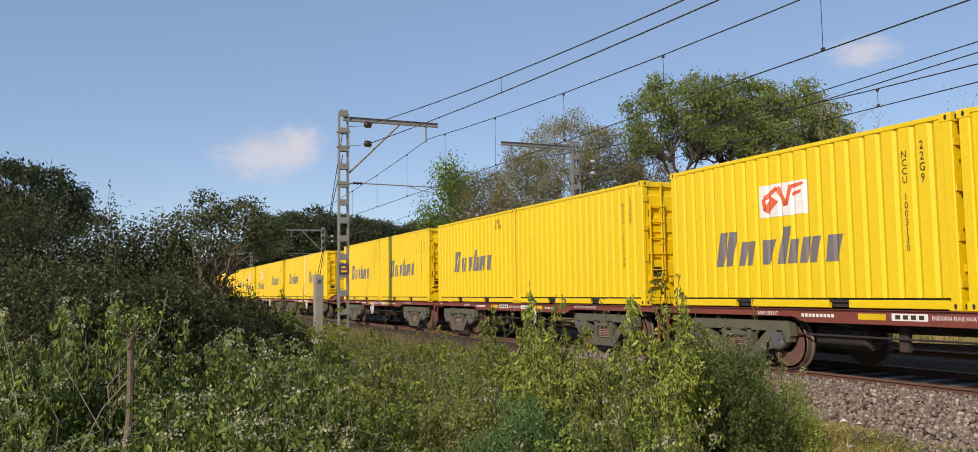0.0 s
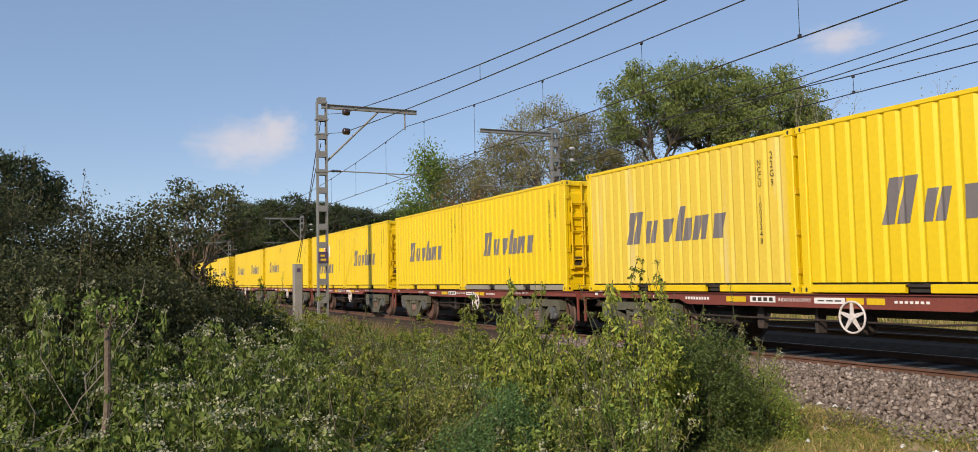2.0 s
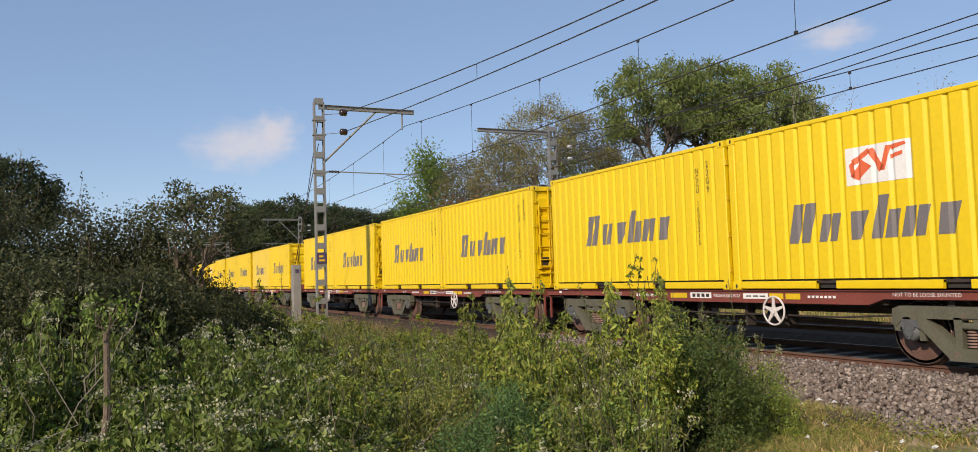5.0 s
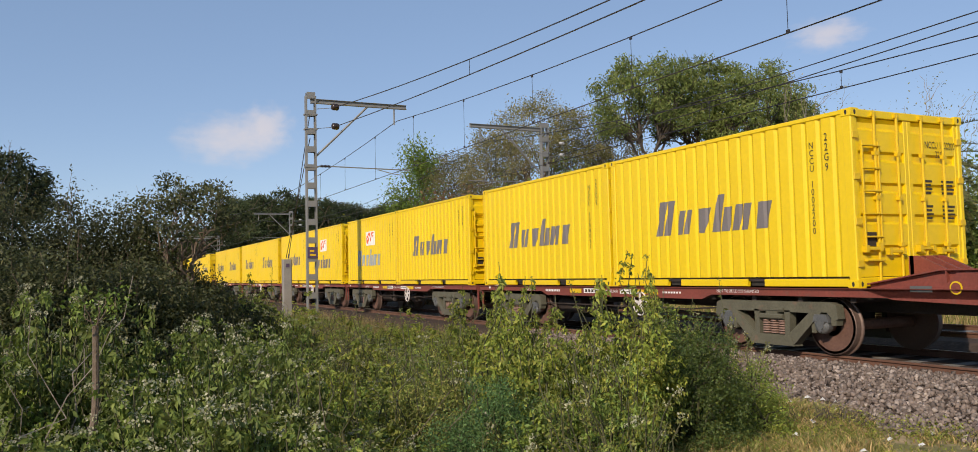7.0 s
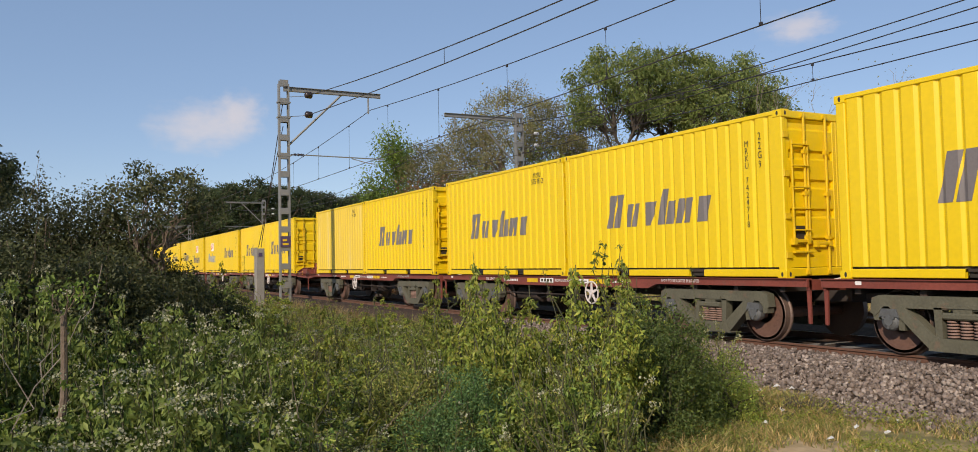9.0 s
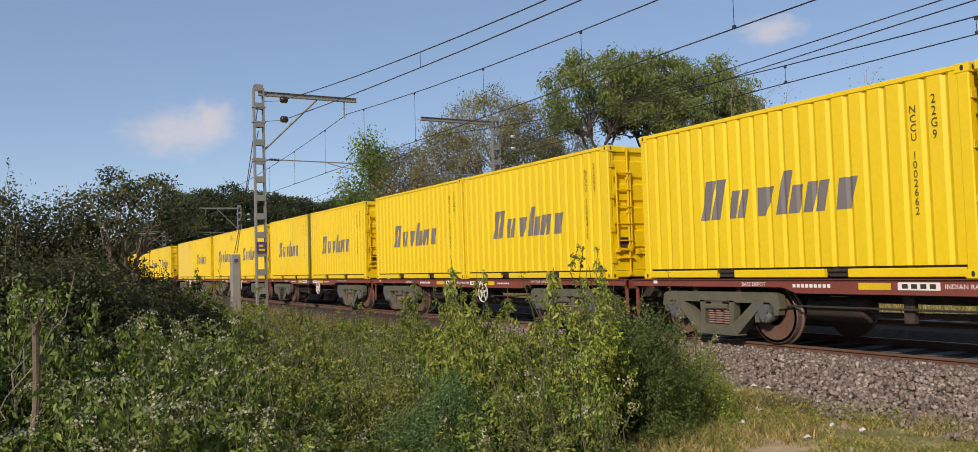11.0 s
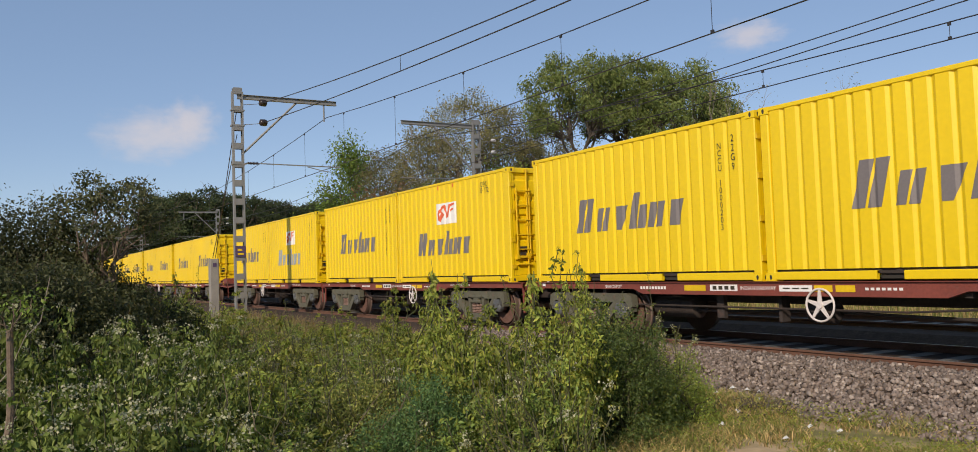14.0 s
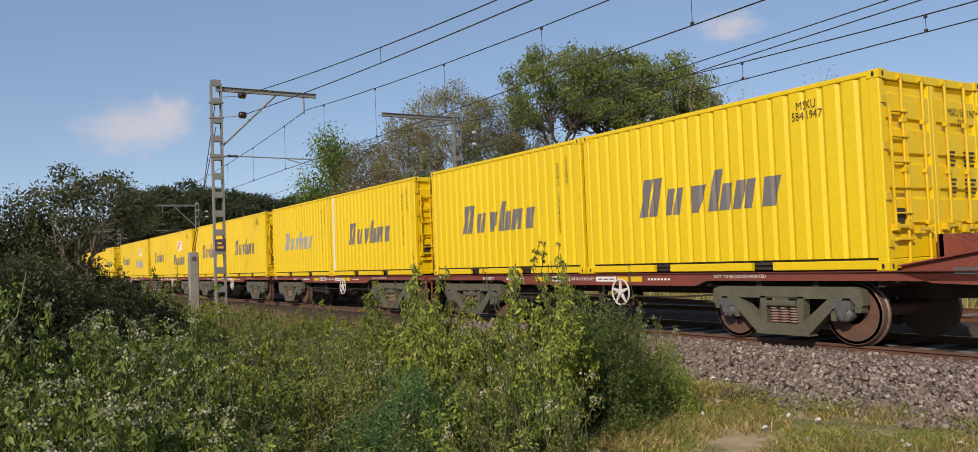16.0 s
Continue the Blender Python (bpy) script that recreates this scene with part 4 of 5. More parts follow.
# ---------- overhead line ----------
def mast(x, y, side, number_plate=False, wires=True):
    """A battened two-channel mast with a boom, strut, cantilever and insulators. side: +1 if the boom reaches towards +x."""
    ob = thing("catenary_mast", pose(x, y, GROUND), "grey galvanised battened steel catenary mast beside the track", "mast", "catenary masts")
    H = 8.46
    for s in (-1, 1):
        c = Shape()
        a, b = s * 0.20, s * 0.14
        c.prism([(a, -0.10), (a, 0.10), (b, 0.10), (b, 0.085), (a - s * 0.012, 0.085), (a - s * 0.012, -0.085), (b, -0.085), (b, -0.10)], 2, -0.1, H)
        part("channel", c, MAST, ob)
    plate = None
    for i in range(12):
        for yy in (-0.108, 0.102):
            at = pose(0, yy, 0.9 + i * 0.68)
            if plate is None:
                plate = part("batten_plate", Shape().box(-0.16, 0.16, 0, 0.006, 0, 0.22), MAST, ob)
                plate.matrix_basis = at
            else:
                again(plate, ob, at)
    s = side
    boom = Shape()
    boom.box(min(0, s * 3.8), max(0, s * 3.8), -0.075, 0.075, H - 0.26, H - 0.245)
    boom.box(min(0, s * 3.8), max(0, s * 3.8), -0.075, 0.075, H - 0.11, H - 0.095)
    boom.box(min(0, s * 3.8), max(0, s * 3.8), -0.012, 0.012, H - 0.245, H - 0.11)
    part("boom", boom, MAST, ob)
    part("strut", Shape().tube([(s * 0.15, 0, H - 2.3), (s * 2.2, 0, H - 0.27)], 0.045, 6), MAST, ob)
    part("hanger", Shape().tube([(s * 3.3, 0, H - 0.26), (s * 3.3, 0, H - 0.9)], 0.03, 6), MAST, ob)
    part("cantilever", Shape().tube([(s * 0.75, 0, H - 2.62), (s * 3.9, 0, H - 2.66)], 0.022, 6).tube([(s * 2.6, 0, H - 2.68), (s * 3.2, 0, H - 2.82), (s * 3.55, 0, H - 2.86)], 0.016, 6).tube([(s * 0.15, 0, H - 2.68), (s * 0.35, 0, H - 2.62)], 0.03, 6), MAST, ob)
    ins = Shape()
    for k in range(7):
        ins.lathe((s * (0.36 + k * 0.055), 0, H - 2.62), (s, 0, 0), [(0, 0.03), (0.02, 0.06), (0.045, 0.03)], 12)
    part("insulator", ins, PORCELAIN, ob, "brown ribbed insulator", True)
    for k, z in enumerate((H - 0.62, H - 1.18)):
        o = Shape()
        z = ((7.76, 7.02) if side > 0 else (7.35, 6.80))[k] - GROUND - 0.12
        sx = 0.95
        o.tube([(0.2, 0, z), (sx, 0, z + 0.10)], 0.012, 5)
        part("wire_bracket", o, MAST, ob)
        b = Shape().lathe((sx, -0.02, z + 0.12), (1, 0.2, 0), [(u, v * (1.0 if side > 0 else 0.55)) for u, v in ((-0.16, 0.05), (-0.12, 0.12), (-0.03, 0.13), (0.0, 0.12), (0.03, 0.13), (0.10, 0.12), (0.14, 0.05))], 14)
        part("insulator", b, PORCELAIN if side > 0 else PALE_PORCELAIN, ob, "round porcelain insulator", True)
    collars = Shape()
    for z in (H - 0.72, H - 1.28, H - 2.7):
        collars.box(-0.24, 0.24, -0.125, 0.125, z, z + 0.05)
    part("collars", collars, MAST, ob)
    if number_plate:
        p = part("plate", Shape().box(-0.19, 0.19, -0.145, -0.13, 2.40, 2.80), SIGN, ob, "small purple enamel plate")
        bars = Shape()
        for k in range(2):
            bars.box(-0.11, 0.10 - 0.05 * k, -0.150, -0.146, 2.47 + k * 0.15, 2.54 + k * 0.15)
        part("plate_mark", bars, STEEL_YELLOW, p)
    return ob


def sag(a, b, drop, n=14):
    a, b = Vector(a), Vector(b)
    return [a.lerp(b, i / n) - Vector((0, 0, drop * 4 * (i / n) * (1 - i / n))) for i in range(n + 1)]


MAST1, MAST2 = (7.5, 30.4), (19.1, 33.1)
SPAN = 53.0


def build_line():
    for k in (-1, 0, 1, 2, 3):
        mast(MAST1[0], MAST1[1] + k * SPAN, 1, k == 0)
        mast(MAST2[0], MAST2[1] + k * SPAN, -1)
    H = 8.46 + GROUND

    def wire(name, label, points, r=0.012):
        s = Shape()
        s.tube(points, r, 5)
        solid(name, s, WIRE, label, "wire", "overhead wires")

    for (mx, my), s, xc, zc, drop, zw, first, gap in ((MAST1, 1, TRACK - 0.12, 7.37, 1.00, 5.38, 10.36, 4.55), (MAST2, -1, TRACK2, 7.25, 1.36, 5.56, 9.16, 4.65)):
        cat, con, drops = [], [], Shape()
        for k in range(-2, 4):
            y0, y1 = my + k * SPAN, my + (k + 1) * SPAN
            seg = sag((xc, y0, zc), (xc, y1, zc), drop)
            cat += seg if not cat else seg[1:]
            con += [Vector((xc, y, zw)) for y in np.linspace(y0, y1, 15)][(1 if con else 0):]
        for k in range(-8, 24):
            y = first + gap * k
            f = ((y - my) / SPAN) % 1.0
            zz = zc - drop * 4 * f * (1 - f)
            drops.tube([(xc, y, zz), (xc, y, zw)], 0.006, 4)
            drops.box(xc - 0.02, xc + 0.02, y - 0.03, y + 0.03, zz - 0.06, zz)
            drops.box(xc - 0.02, xc + 0.02, y - 0.03, y + 0.03, zw, zw + 0.06)
        wire("catenary_wire", "dark catenary wire hung from the masts above the track", cat, 0.014)
        wire("contact_wire", "dark contact wire held above the track", con, 0.013)
        ends = ((7.76, 1.23), (7.02, 0.725)) if s > 0 else ((7.35, 0.20), (6.80, -0.11))
        runs = [sag((mx + 0.95, my, z), (xc + 0.1, my - SPAN, z), d, 24) for z, d in ends]
        for run in runs:
            wire("anchored_wire", "dark wire anchored at the mast through round insulators", run, 0.016)
        for k in (5, 11, 17):
            drops.tube([runs[0][k], runs[1][k]], 0.008, 4)
        solid("dropper_wires", drops, WIRE, "thin dropper wires between catenary and contact wire", "wire", kind="stuff")
    post = Shape().cbox(-0.18, 0.18, -0.18, 0.18, -0.1, 2.45, 0.03, axis=2)
    px, py = 7.5, 34.7
    ob = thing("anchor_post", pose(px, py, GROUND), "square grey concrete anchor post holding two guy wires", "post")
    part("pillar", post, CONCRETE, ob)
    part("plate", Shape().box(-0.07, 0.07, -0.195, -0.185, 2.12, 2.27), SIGN, ob, "small dark plate")
    for k in (0, 1):
        part("guy_wire", Shape().tube([(0.05 - 0.1 * k, -0.1, 2.5), (0.0, MAST1[1] - py + 0.1, 7.8 - 0.9 * k)], 0.016, 5), WIRE, ob)


# ---------- plants ----------
def bend(a, b, rng, wob=0.08, n=5):
    a, b = np.array(a, float), np.array(b, float)
    L = np.linalg.norm(b - a)
    pts = [a + (b - a) * i / n + (rng.normal(size=3) * wob * L * math.sin(math.pi * i / n)) for i in range(n + 1)]
    return [tuple(p) for p in pts]


def clumped(rng, clumps, spread, per):
    c = np.repeat(np.asarray(clumps), per, 0)
    return c + rng.normal(size=c.shape) * spread


def weed_template(seed, high, wide, mat, stems, shoots, leaves, size, flowers=0.0, aspect=0.5, spiky=0, droop=0.5, reach=0.17):
    """An upright leafy shrub: stems that fan out, side shoots along them, leaves strung on the shoots, flower heads at the tips."""
    rng = np.random.default_rng(seed)
    ob = thing("shrub", pose(0, 0, -50), "leafy green wild shrub growing in the grass beside the railway", "shrub", "wild shrubs")
    stalks, pts, tips = Shape(), [], []
    for i in range(stems + spiky):
        a = rng.uniform(0, 2 * math.pi)
        r = wide * math.sqrt(rng.uniform(0, 1))
        h = high * rng.uniform(0.60, 1.0) * (1 - 0.35 * (r / wide) ** 2)
        tall = i < spiky
        if tall:
            h, r = high * rng.uniform(1.12, 1.36), r * 0.6
        path = bend((r * 0.25 * math.cos(a), r * 0.25 * math.sin(a), -0.05), (r * math.cos(a), r * math.sin(a), h), rng, 0.06)
        stalks.tube(path, list(np.linspace(0.009, 0.003, len(path))), 4, cap=False)
        p = np.array(path)
        f = rng.uniform(0.15, 1.0, shoots) ** 0.8
        idx = f * (len(p) - 1)
        lo = np.minimum(idx.astype(int), len(p) - 2)
        q = p[lo] + (p[lo + 1] - p[lo]) * (idx - lo)[:, None]
        d = unit(rng.normal(size=(shoots, 3)) * [1, 1, 0.4] + [0.8 * math.cos(a), 0.8 * math.sin(a), 0.55])
        L = reach * rng.uniform(0.4, 1.25, shoots) * (0.35 if tall else 1.0) * (1.15 - 0.6 * f)
        t = rng.uniform(0.1, 1.0, (shoots, leaves))
        c = q[:, None] + d[:, None] * (L[:, None] * t)[..., None] + rng.normal(size=(shoots, leaves, 3)) * 0.012
        pts.append(c.reshape(-1, 3))
        tips.append(p[-1])
        if flowers and not tall:
            top = q + d * L[:, None]
            tips += list(top[f > 0.8])
    tagged(part("stalk_clump", stalks, STEM, ob), kind="stuff")
    part("foliage", leaf_mesh("foliage", np.concatenate(pts), size, mat, rng, aspect, 0.6, droop), None, ob)
    if flowers:
        tips = np.array(tips)
        f = clumped(rng, tips[rng.random(len(tips)) < flowers] + [0, 0, 0.02], [0.020, 0.020, 0.008], 22)
        part("blossom", leaf_mesh("blossom", f, 0.015, FLOWER, rng, 0.9, 1.5), None, ob, "small whitish flower heads")
        tagged(ob.children[-1], kind="stuff")
    return ob


def dome_tree(name, label, x, y, high, rx, rz, seed, leaf_mat, bark, pads, n_leaves, size, pad_r, trunk_r=0.2, fork=0.45, lower=-0.3, flat_pad=0.55, aspect=0.4, droop=0.5, group="trees behind the railway", lean_by=0.0, fill=0.25):
    """A trunk forking into limbs that carry a broad crown of leafy pads with gaps between them."""
    rng = np.random.default_rng(seed)
    ob = thing(name, pose(x, y, GROUND - 0.03), label, "tree", group)
    k = np.arange(pads)
    zc = 1 - (1 - lower) * (k + 0.5) / pads
    az = k * 2.39996 + rng.uniform(-0.35, 0.35, pads)
    ring = np.sqrt(np.maximum(0, 1 - zc ** 2))
    d = np.stack([ring * np.cos(az), ring * np.sin(az), zc], -1)
    r = rng.uniform(0.74, 1.0, (pads, 1))
    inner = rng.random(pads) < fill
    r[inner] *= 0.6
    c = d * r * [rx - 0.6 * pad_r, rx - 0.6 * pad_r, rz - 0.4 * pad_r] + [lean_by * rx, 0, high - rz]
    wood = Shape()
    foot = bend((0, 0, -0.1), (lean_by * rx * 0.4, 0, high * fork), rng, 0.03)
    wood.tube(foot, list(np.linspace(trunk_r, trunk_r * 0.7, len(foot))), 8, cap=False)
    limbs = 6
    for j in range(limbs):
        mine = [i for i in range(pads) if int(((az[i] % 6.2832) / 6.2832) * limbs) == j]
        if not mine:
            continue
        knee = np.array(foot[-1]) * 0.55 + c[mine].mean(0) * 0.45
        path = bend(foot[-1], knee, rng, 0.08)
        wood.tube(path, list(np.linspace(trunk_r * 0.6, trunk_r * 0.34, len(path))), 6, cap=False)
        for i in mine:
            path = bend(knee, c[i], rng, 0.10)
            wood.tube(path, list(np.linspace(trunk_r * 0.28, trunk_r * 0.07, len(path))), 5, cap=False)
            for q in range(3):
                path = bend(c[i], c[i] + unit(rng.normal(size=3) + [0, 0, 0.4]) * pad_r * rng.uniform(0.7, 1.25), rng, 0.1, 3)
                wood.tube(path, list(np.linspace(trunk_r * 0.07, trunk_r * 0.02, len(path))), 4, cap=False)
    part("trunk", wood, bark, ob)
    sub = 9
    scale = rng.uniform(0.7, 1.2, (pads, 1, 1)) * pad_r
    tuft = c[:, None] + unit(rng.normal(size=(pads, sub, 3)) + [0, 0, 0.35]) * [1, 1, flat_pad] * scale * rng.uniform(0.4, 1.0, (pads, sub, 1))
    per = max(1, n_leaves // (pads * sub))
    pts = clumped(rng, tuft.reshape(-1, 3), np.array([1, 1, 0.75]) * pad_r * 0.24, per)
    part("crown", leaf_mesh("crown", pts, size, leaf_mat, rng, aspect, 0.4, droop), None, ob)
    return ob


def tree(name, label, x, y, high, crown, seed, leaf_mat, bark, n_leaves, size, trunk_r=0.16, fork=0.3, flat_top=0.6, clump=0.45, group="trees behind the railway", lean_by=(0, 0), spread=1.0, low=0.0, aspect=0.45, droop=0.3):
    """A trunk that forks into limbs and twigs; leaves stand in clumps round the twig ends."""
    rng = np.random.default_rng(seed)
    ob = thing(name, pose(x, y, GROUND - 0.03), label, "tree", group)
    wood, ends = Shape(), []

    def grow(p, d, length, r, depth):
        q = p + d * length
        path = bend(p, q, rng, 0.07, 4)
        wood.tube(path, list(np.linspace(r, r * 0.62, len(path))), 7 if depth < 2 else 5, cap=False)
        q = np.array(path[-1])
        if depth >= 4:
            ends.append(q)
            return
        for i in range(3 if depth < 3 else 2):
            a = rng.uniform(0, 2 * math.pi)
            tilt = rng.uniform(0.35, 0.85) * spread
            side = np.cross(d, (math.cos(a), math.sin(a), 0.3))
            nd = unit(d * math.cos(tilt) + unit(side) * math.sin(tilt) + np.array([0, 0, 0.12]))
            grow(q, nd, length * rng.uniform(0.62, 0.85), r * 0.62, depth + 1)
        if depth >= 2:
            ends.append(q)

    grow(np.zeros(3), unit(np.array([lean_by[0], lean_by[1], 1.0])), high * fork, trunk_r, 0)
    e = np.array(ends)
    top = e[:, 2].max()
    mid = (e[:, :2].max(0) + e[:, :2].min(0)) / 2
    half = np.percentile(np.linalg.norm(e[:, :2] - mid, axis=1), 90)
    sc = np.array([crown / half, crown / half, high / top])
    ob.matrix_basis = pose(x - mid[0] * sc[0] * 0.8, y - mid[1] * sc[1] * 0.8, GROUND - 0.03)
    wood.v = [tuple(np.array(v) * sc) for v in wood.v]
    e = e * sc
    if low:
        extra = e[rng.integers(0, len(e), len(e))].copy()
        extra[:, 2] *= rng.uniform(low, 0.9, len(extra))
        e = np.concatenate([e, extra])
    per = max(1, n_leaves // len(e))
    part("trunk", wood, bark, ob)
    part("crown", leaf_mesh("crown", clumped(rng, e, clump, per) * [1, 1, 1], size, leaf_mat, rng, aspect, 0.4, droop), None, ob)
    return ob


def bush(name, label, x, y, rx, ry, high, seed, mat, n, size, group, clump=0.28, twigs=14, bark=STEM, category="bush", droop=0.2, sprays=0):
    """A rounded thicket of leafy tufts on many twigs, closer set near its skin and ragged at the edge; sprays stick out of it."""
    rng = np.random.default_rng(seed)
    ob = thing(name, pose(x, y, GROUND - 0.02), label, category, group)
    k = max(60, int(120 * rx * high))
    d = unit(rng.normal(size=(k, 3)))
    d[:, 2] = np.abs(d[:, 2])
    lump = np.array([0.16 * noise.noise(tuple(v * 2.1 + seed)) for v in d])[:, None]
    r = np.minimum(rng.uniform(0.45, 1.0, (k, 1)) ** 0.4 * (0.94 + lump), 1.04)
    c = d * r * [rx, ry, high * 0.95]
    c[:, 2] = np.maximum(c[:, 2], 0.10)
    wood = Shape()
    for i in range(twigs):
        path = bend((0.15 * rng.normal() * rx, 0.15 * rng.normal() * rx, 0), c[i % k] * 1.02, rng, 0.08)
        wood.tube(path, list(np.linspace(0.028 * max(high / 2, 0.6), 0.005, len(path))), 5, cap=False)
    pts = [clumped(rng, c, clump, max(1, n // k)), clumped(rng, c * rng.uniform(0.35, 0.85, (k, 1)), clump * 1.5, max(1, n // k // 3))]
    for i in range(sprays):
        a = c[rng.integers(k)]
        if a[2] < 0.45 * high:
            continue
        tip = a + unit(a / [rx, ry, high] + rng.normal(size=3) * 0.35 + [0, 0, 0.4]) * rng.uniform(0.12, 0.30) * high * 0.7
        path = bend(a * 0.8, tip, rng, 0.06, 4)
        wood.tube(path, list(np.linspace(0.006, 0.0025, len(path))), 4, cap=False)
        t = rng.uniform(0.25, 1.0, 34)[:, None]
        pts.append(np.array(path[0]) + (np.array(path[-1]) - path[0]) * t + rng.normal(size=(34, 3)) * clump * 0.28)
    tagged(part("limb_frame", wood, bark, ob), kind="stuff")
    part("foliage", leaf_mesh("foliage", np.concatenate(pts), size, mat, rng, 0.5, 0.5, droop), None, ob)
    return ob


def polar(az, r):
    return r * math.sin(radians(az)), r * math.cos(radians(az))


# azimuth from the track's direction, elevation of the shrub tops seen by a standing eye
SKY_AZ = [-9, -5, 0, 4, 8, 11, 13, 15.5, 19, 22, 24, 25.5, 29, 31, 33, 35, 37, 39, 42, 44, 46]
SKY_EL = [-0.9, -0.9, -0.8, -0.6, -0.6, -0.8, -1.4, -2.4, -3.0, -2.7, -1.9, -1.2, -1.5, -2.4, -2.4, -1.2, -1.2, -1.8, -2.4, -4.0, -6.5]


def build_shrubs():
    rng = random.Random(11)
    kinds = {"flower": [weed_template(s, 1.0, 0.40, LEAF_FLOWERY, 16, 15, 11, 0.046, 0.25, 0.45, 0, 0.9, 0.16) for s in (1, 2, 3)],
             "weed": [weed_template(s, 1.0, 0.36, LEAF_WEED, 16, 17, 11, 0.040, 0.0, 0.45, 1, 0.9, 0.14) for s in (4, 5, 6)],
             "mid": [weed_template(s, 1.0, 0.42, LEAF_MID, 16, 15, 11, 0.034, 0.0, 0.5, 0, 0.4, 0.15) for s in (7, 8)],
             "fine": [weed_template(s, 1.0, 0.50, LEAF_FINE, 26, 12, 9, 0.026, 0.12, 0.4, 1, 0.3, 0.13) for s in (12, 13, 14)],
             "deep": [weed_template(s, 1.0, 0.42, LEAF_DEEP, 20, 15, 11, 0.025, 0.0, 0.6, 0, 0.3, 0.14) for s in (9, 10)]}
    looks_like = {"flower": "olive-green wild shrub with drooping leaves and whitish flower heads", "deep": "dense deep-green small-leaved wild shrub",
             "fine": "low fine-leaved wild weeds with thin dry stalks", "weed": "yellow-green wild shrub with limp drooping leaves"}
    spots = []
    for i in range(620):
        az = rng.uniform(-9, 44)
        r = 4.2 + 6.6 * rng.random() ** 1.1
        x, y = polar(az, r)
        if x > 6.5 or (az > 36.5 and r < 8.9) or (22.5 < az < 30 and r < 6.7) or any((x - a) ** 2 + (y - b) ** 2 < 0.095 for a, b in spots):
            continue
        if len(spots) > 265:
            break
        el = np.interp(az, SKY_AZ, SKY_EL)
        lump = noise.noise((x * 0.75, y * 0.75, 5))
        h = (EYE[2] - GROUND + r * math.tan(radians(el))) * rng.uniform(0.76, 1.0) * (0.93 + 0.42 * lump)
        hollow = 12.5 < az < 24.5
        if r < 6.2:
            h *= 0.78
        if abs(az - 0.5) < 3.4 and r < 6.4:
            h *= 0.72
        if hollow:
            h = min(h * 0.92, 1.05)
        if h < 0.25:
            continue
        spots.append((x, y))
        if az < 12.5:
            kind = rng.choice(["flower", "flower", "flower", "mid"])
        elif hollow:
            kind = rng.choice(["fine", "fine", "mid", "weed"] if r > 6 else ["fine", "mid", "flower"])
        elif r < 7.3:
            kind = rng.choice(["weed", "mid", "fine", "fine"] if r > 6 else ["mid", "fine", "fine"])
        elif az > 37.5:
            kind = rng.choice(["deep", "mid", "fine"])
        else:
            kind = rng.choice(["weed", "weed", "weed", "mid"])
        o = copy_thing(rng.choice(kinds[kind]), pose(x, y, ground_height(x, y) - 0.02, rng.uniform(-9, 9), rng.uniform(-9, 9), rng.uniform(0, 360)))
        w = rng.uniform(0.95, 1.3)
        o.scale = (w, w, h)
        if kind in looks_like:
            tagged(o, looks_like[kind], "shrub", "wild shrubs")
    for i in range(170):
        az, r = rng.uniform(7.5, 24), rng.uniform(10.8, 26)
        x, y = polar(az, r)
        if x > 6.8 or x < 1.6 or abs(x - (2.6 + 0.09 * y)) < 0.45:
            continue
        h = (EYE[2] - GROUND + r * math.tan(radians(np.interp(az, SKY_AZ, SKY_EL)))) * rng.uniform(0.62, 1.0)
        o = copy_thing(rng.choice(kinds[rng.choice(["fine", "mid", "weed"] if az > 11 else ["weed", "flower"])]), pose(x, y, ground_height(x, y) - 0.02, 0, 0, rng.uniform(0, 360)))
        w = rng.uniform(1.1, 1.6)
        o.scale = (w, w, max(h, 0.3))
    for group in kinds.values():
        for o in group:
            for c in list(o.children_recursive) + [o]:
                bpy.data.objects.remove(c)
    # tall leafy stalks that rise out of the yellow-green weeds
    for az, r, h, s in ((35.6, 8.0, 1.46, 21), (33.6, 8.2, 1.24, 22), (37.0, 8.4, 1.26, 23), (24.0, 8.6, 1.20, 24), (26.6, 8.4, 1.16, 25)):
        o = weed_template(s, h, 0.22, LEAF_WEED, 6, 18, 10, 0.038, 0.0, 0.45, 3, 1.0, 0.12)
        x, y = polar(az, r)
        o.matrix_basis = pose(x, y, GROUND)
        tagged(o, "tall yellow-green weed stalks with small seed heads", "shrub", "wild shrubs")
    G = "rounded bushes beside the railway"
    for az, r, rx, h, s, mat, n, size, sprays, label in (
            (39.2, 8.1, 0.66, 1.44, 301, LEAF_DEEP, 17000, 0.030, 34, "dense dark-green small-leaved bush with thin sprays on open ground"),
            (26.0, 6.3, 0.62, 1.00, 302, LEAF_BLUE, 19000, 0.022, 16, "rounded dense blue-green tiny-leaved bush"),
            (32.6, 6.4, 0.50, 0.78, 303, LEAF_FINE, 9000, 0.024, 14, "low rounded yellow-green fine-leaved bush"),
            (43.2, 9.0, 0.42, 0.80, 304, LEAF_MID, 6000, 0.028, 16, "low loose green bush at the edge of open ground"),
            (21.5, 7.2, 0.55, 0.95, 305, LEAF_FINE, 9000, 0.026, 24, "loose olive-green fine-leaved bush")):
        x, y = polar(az, r)
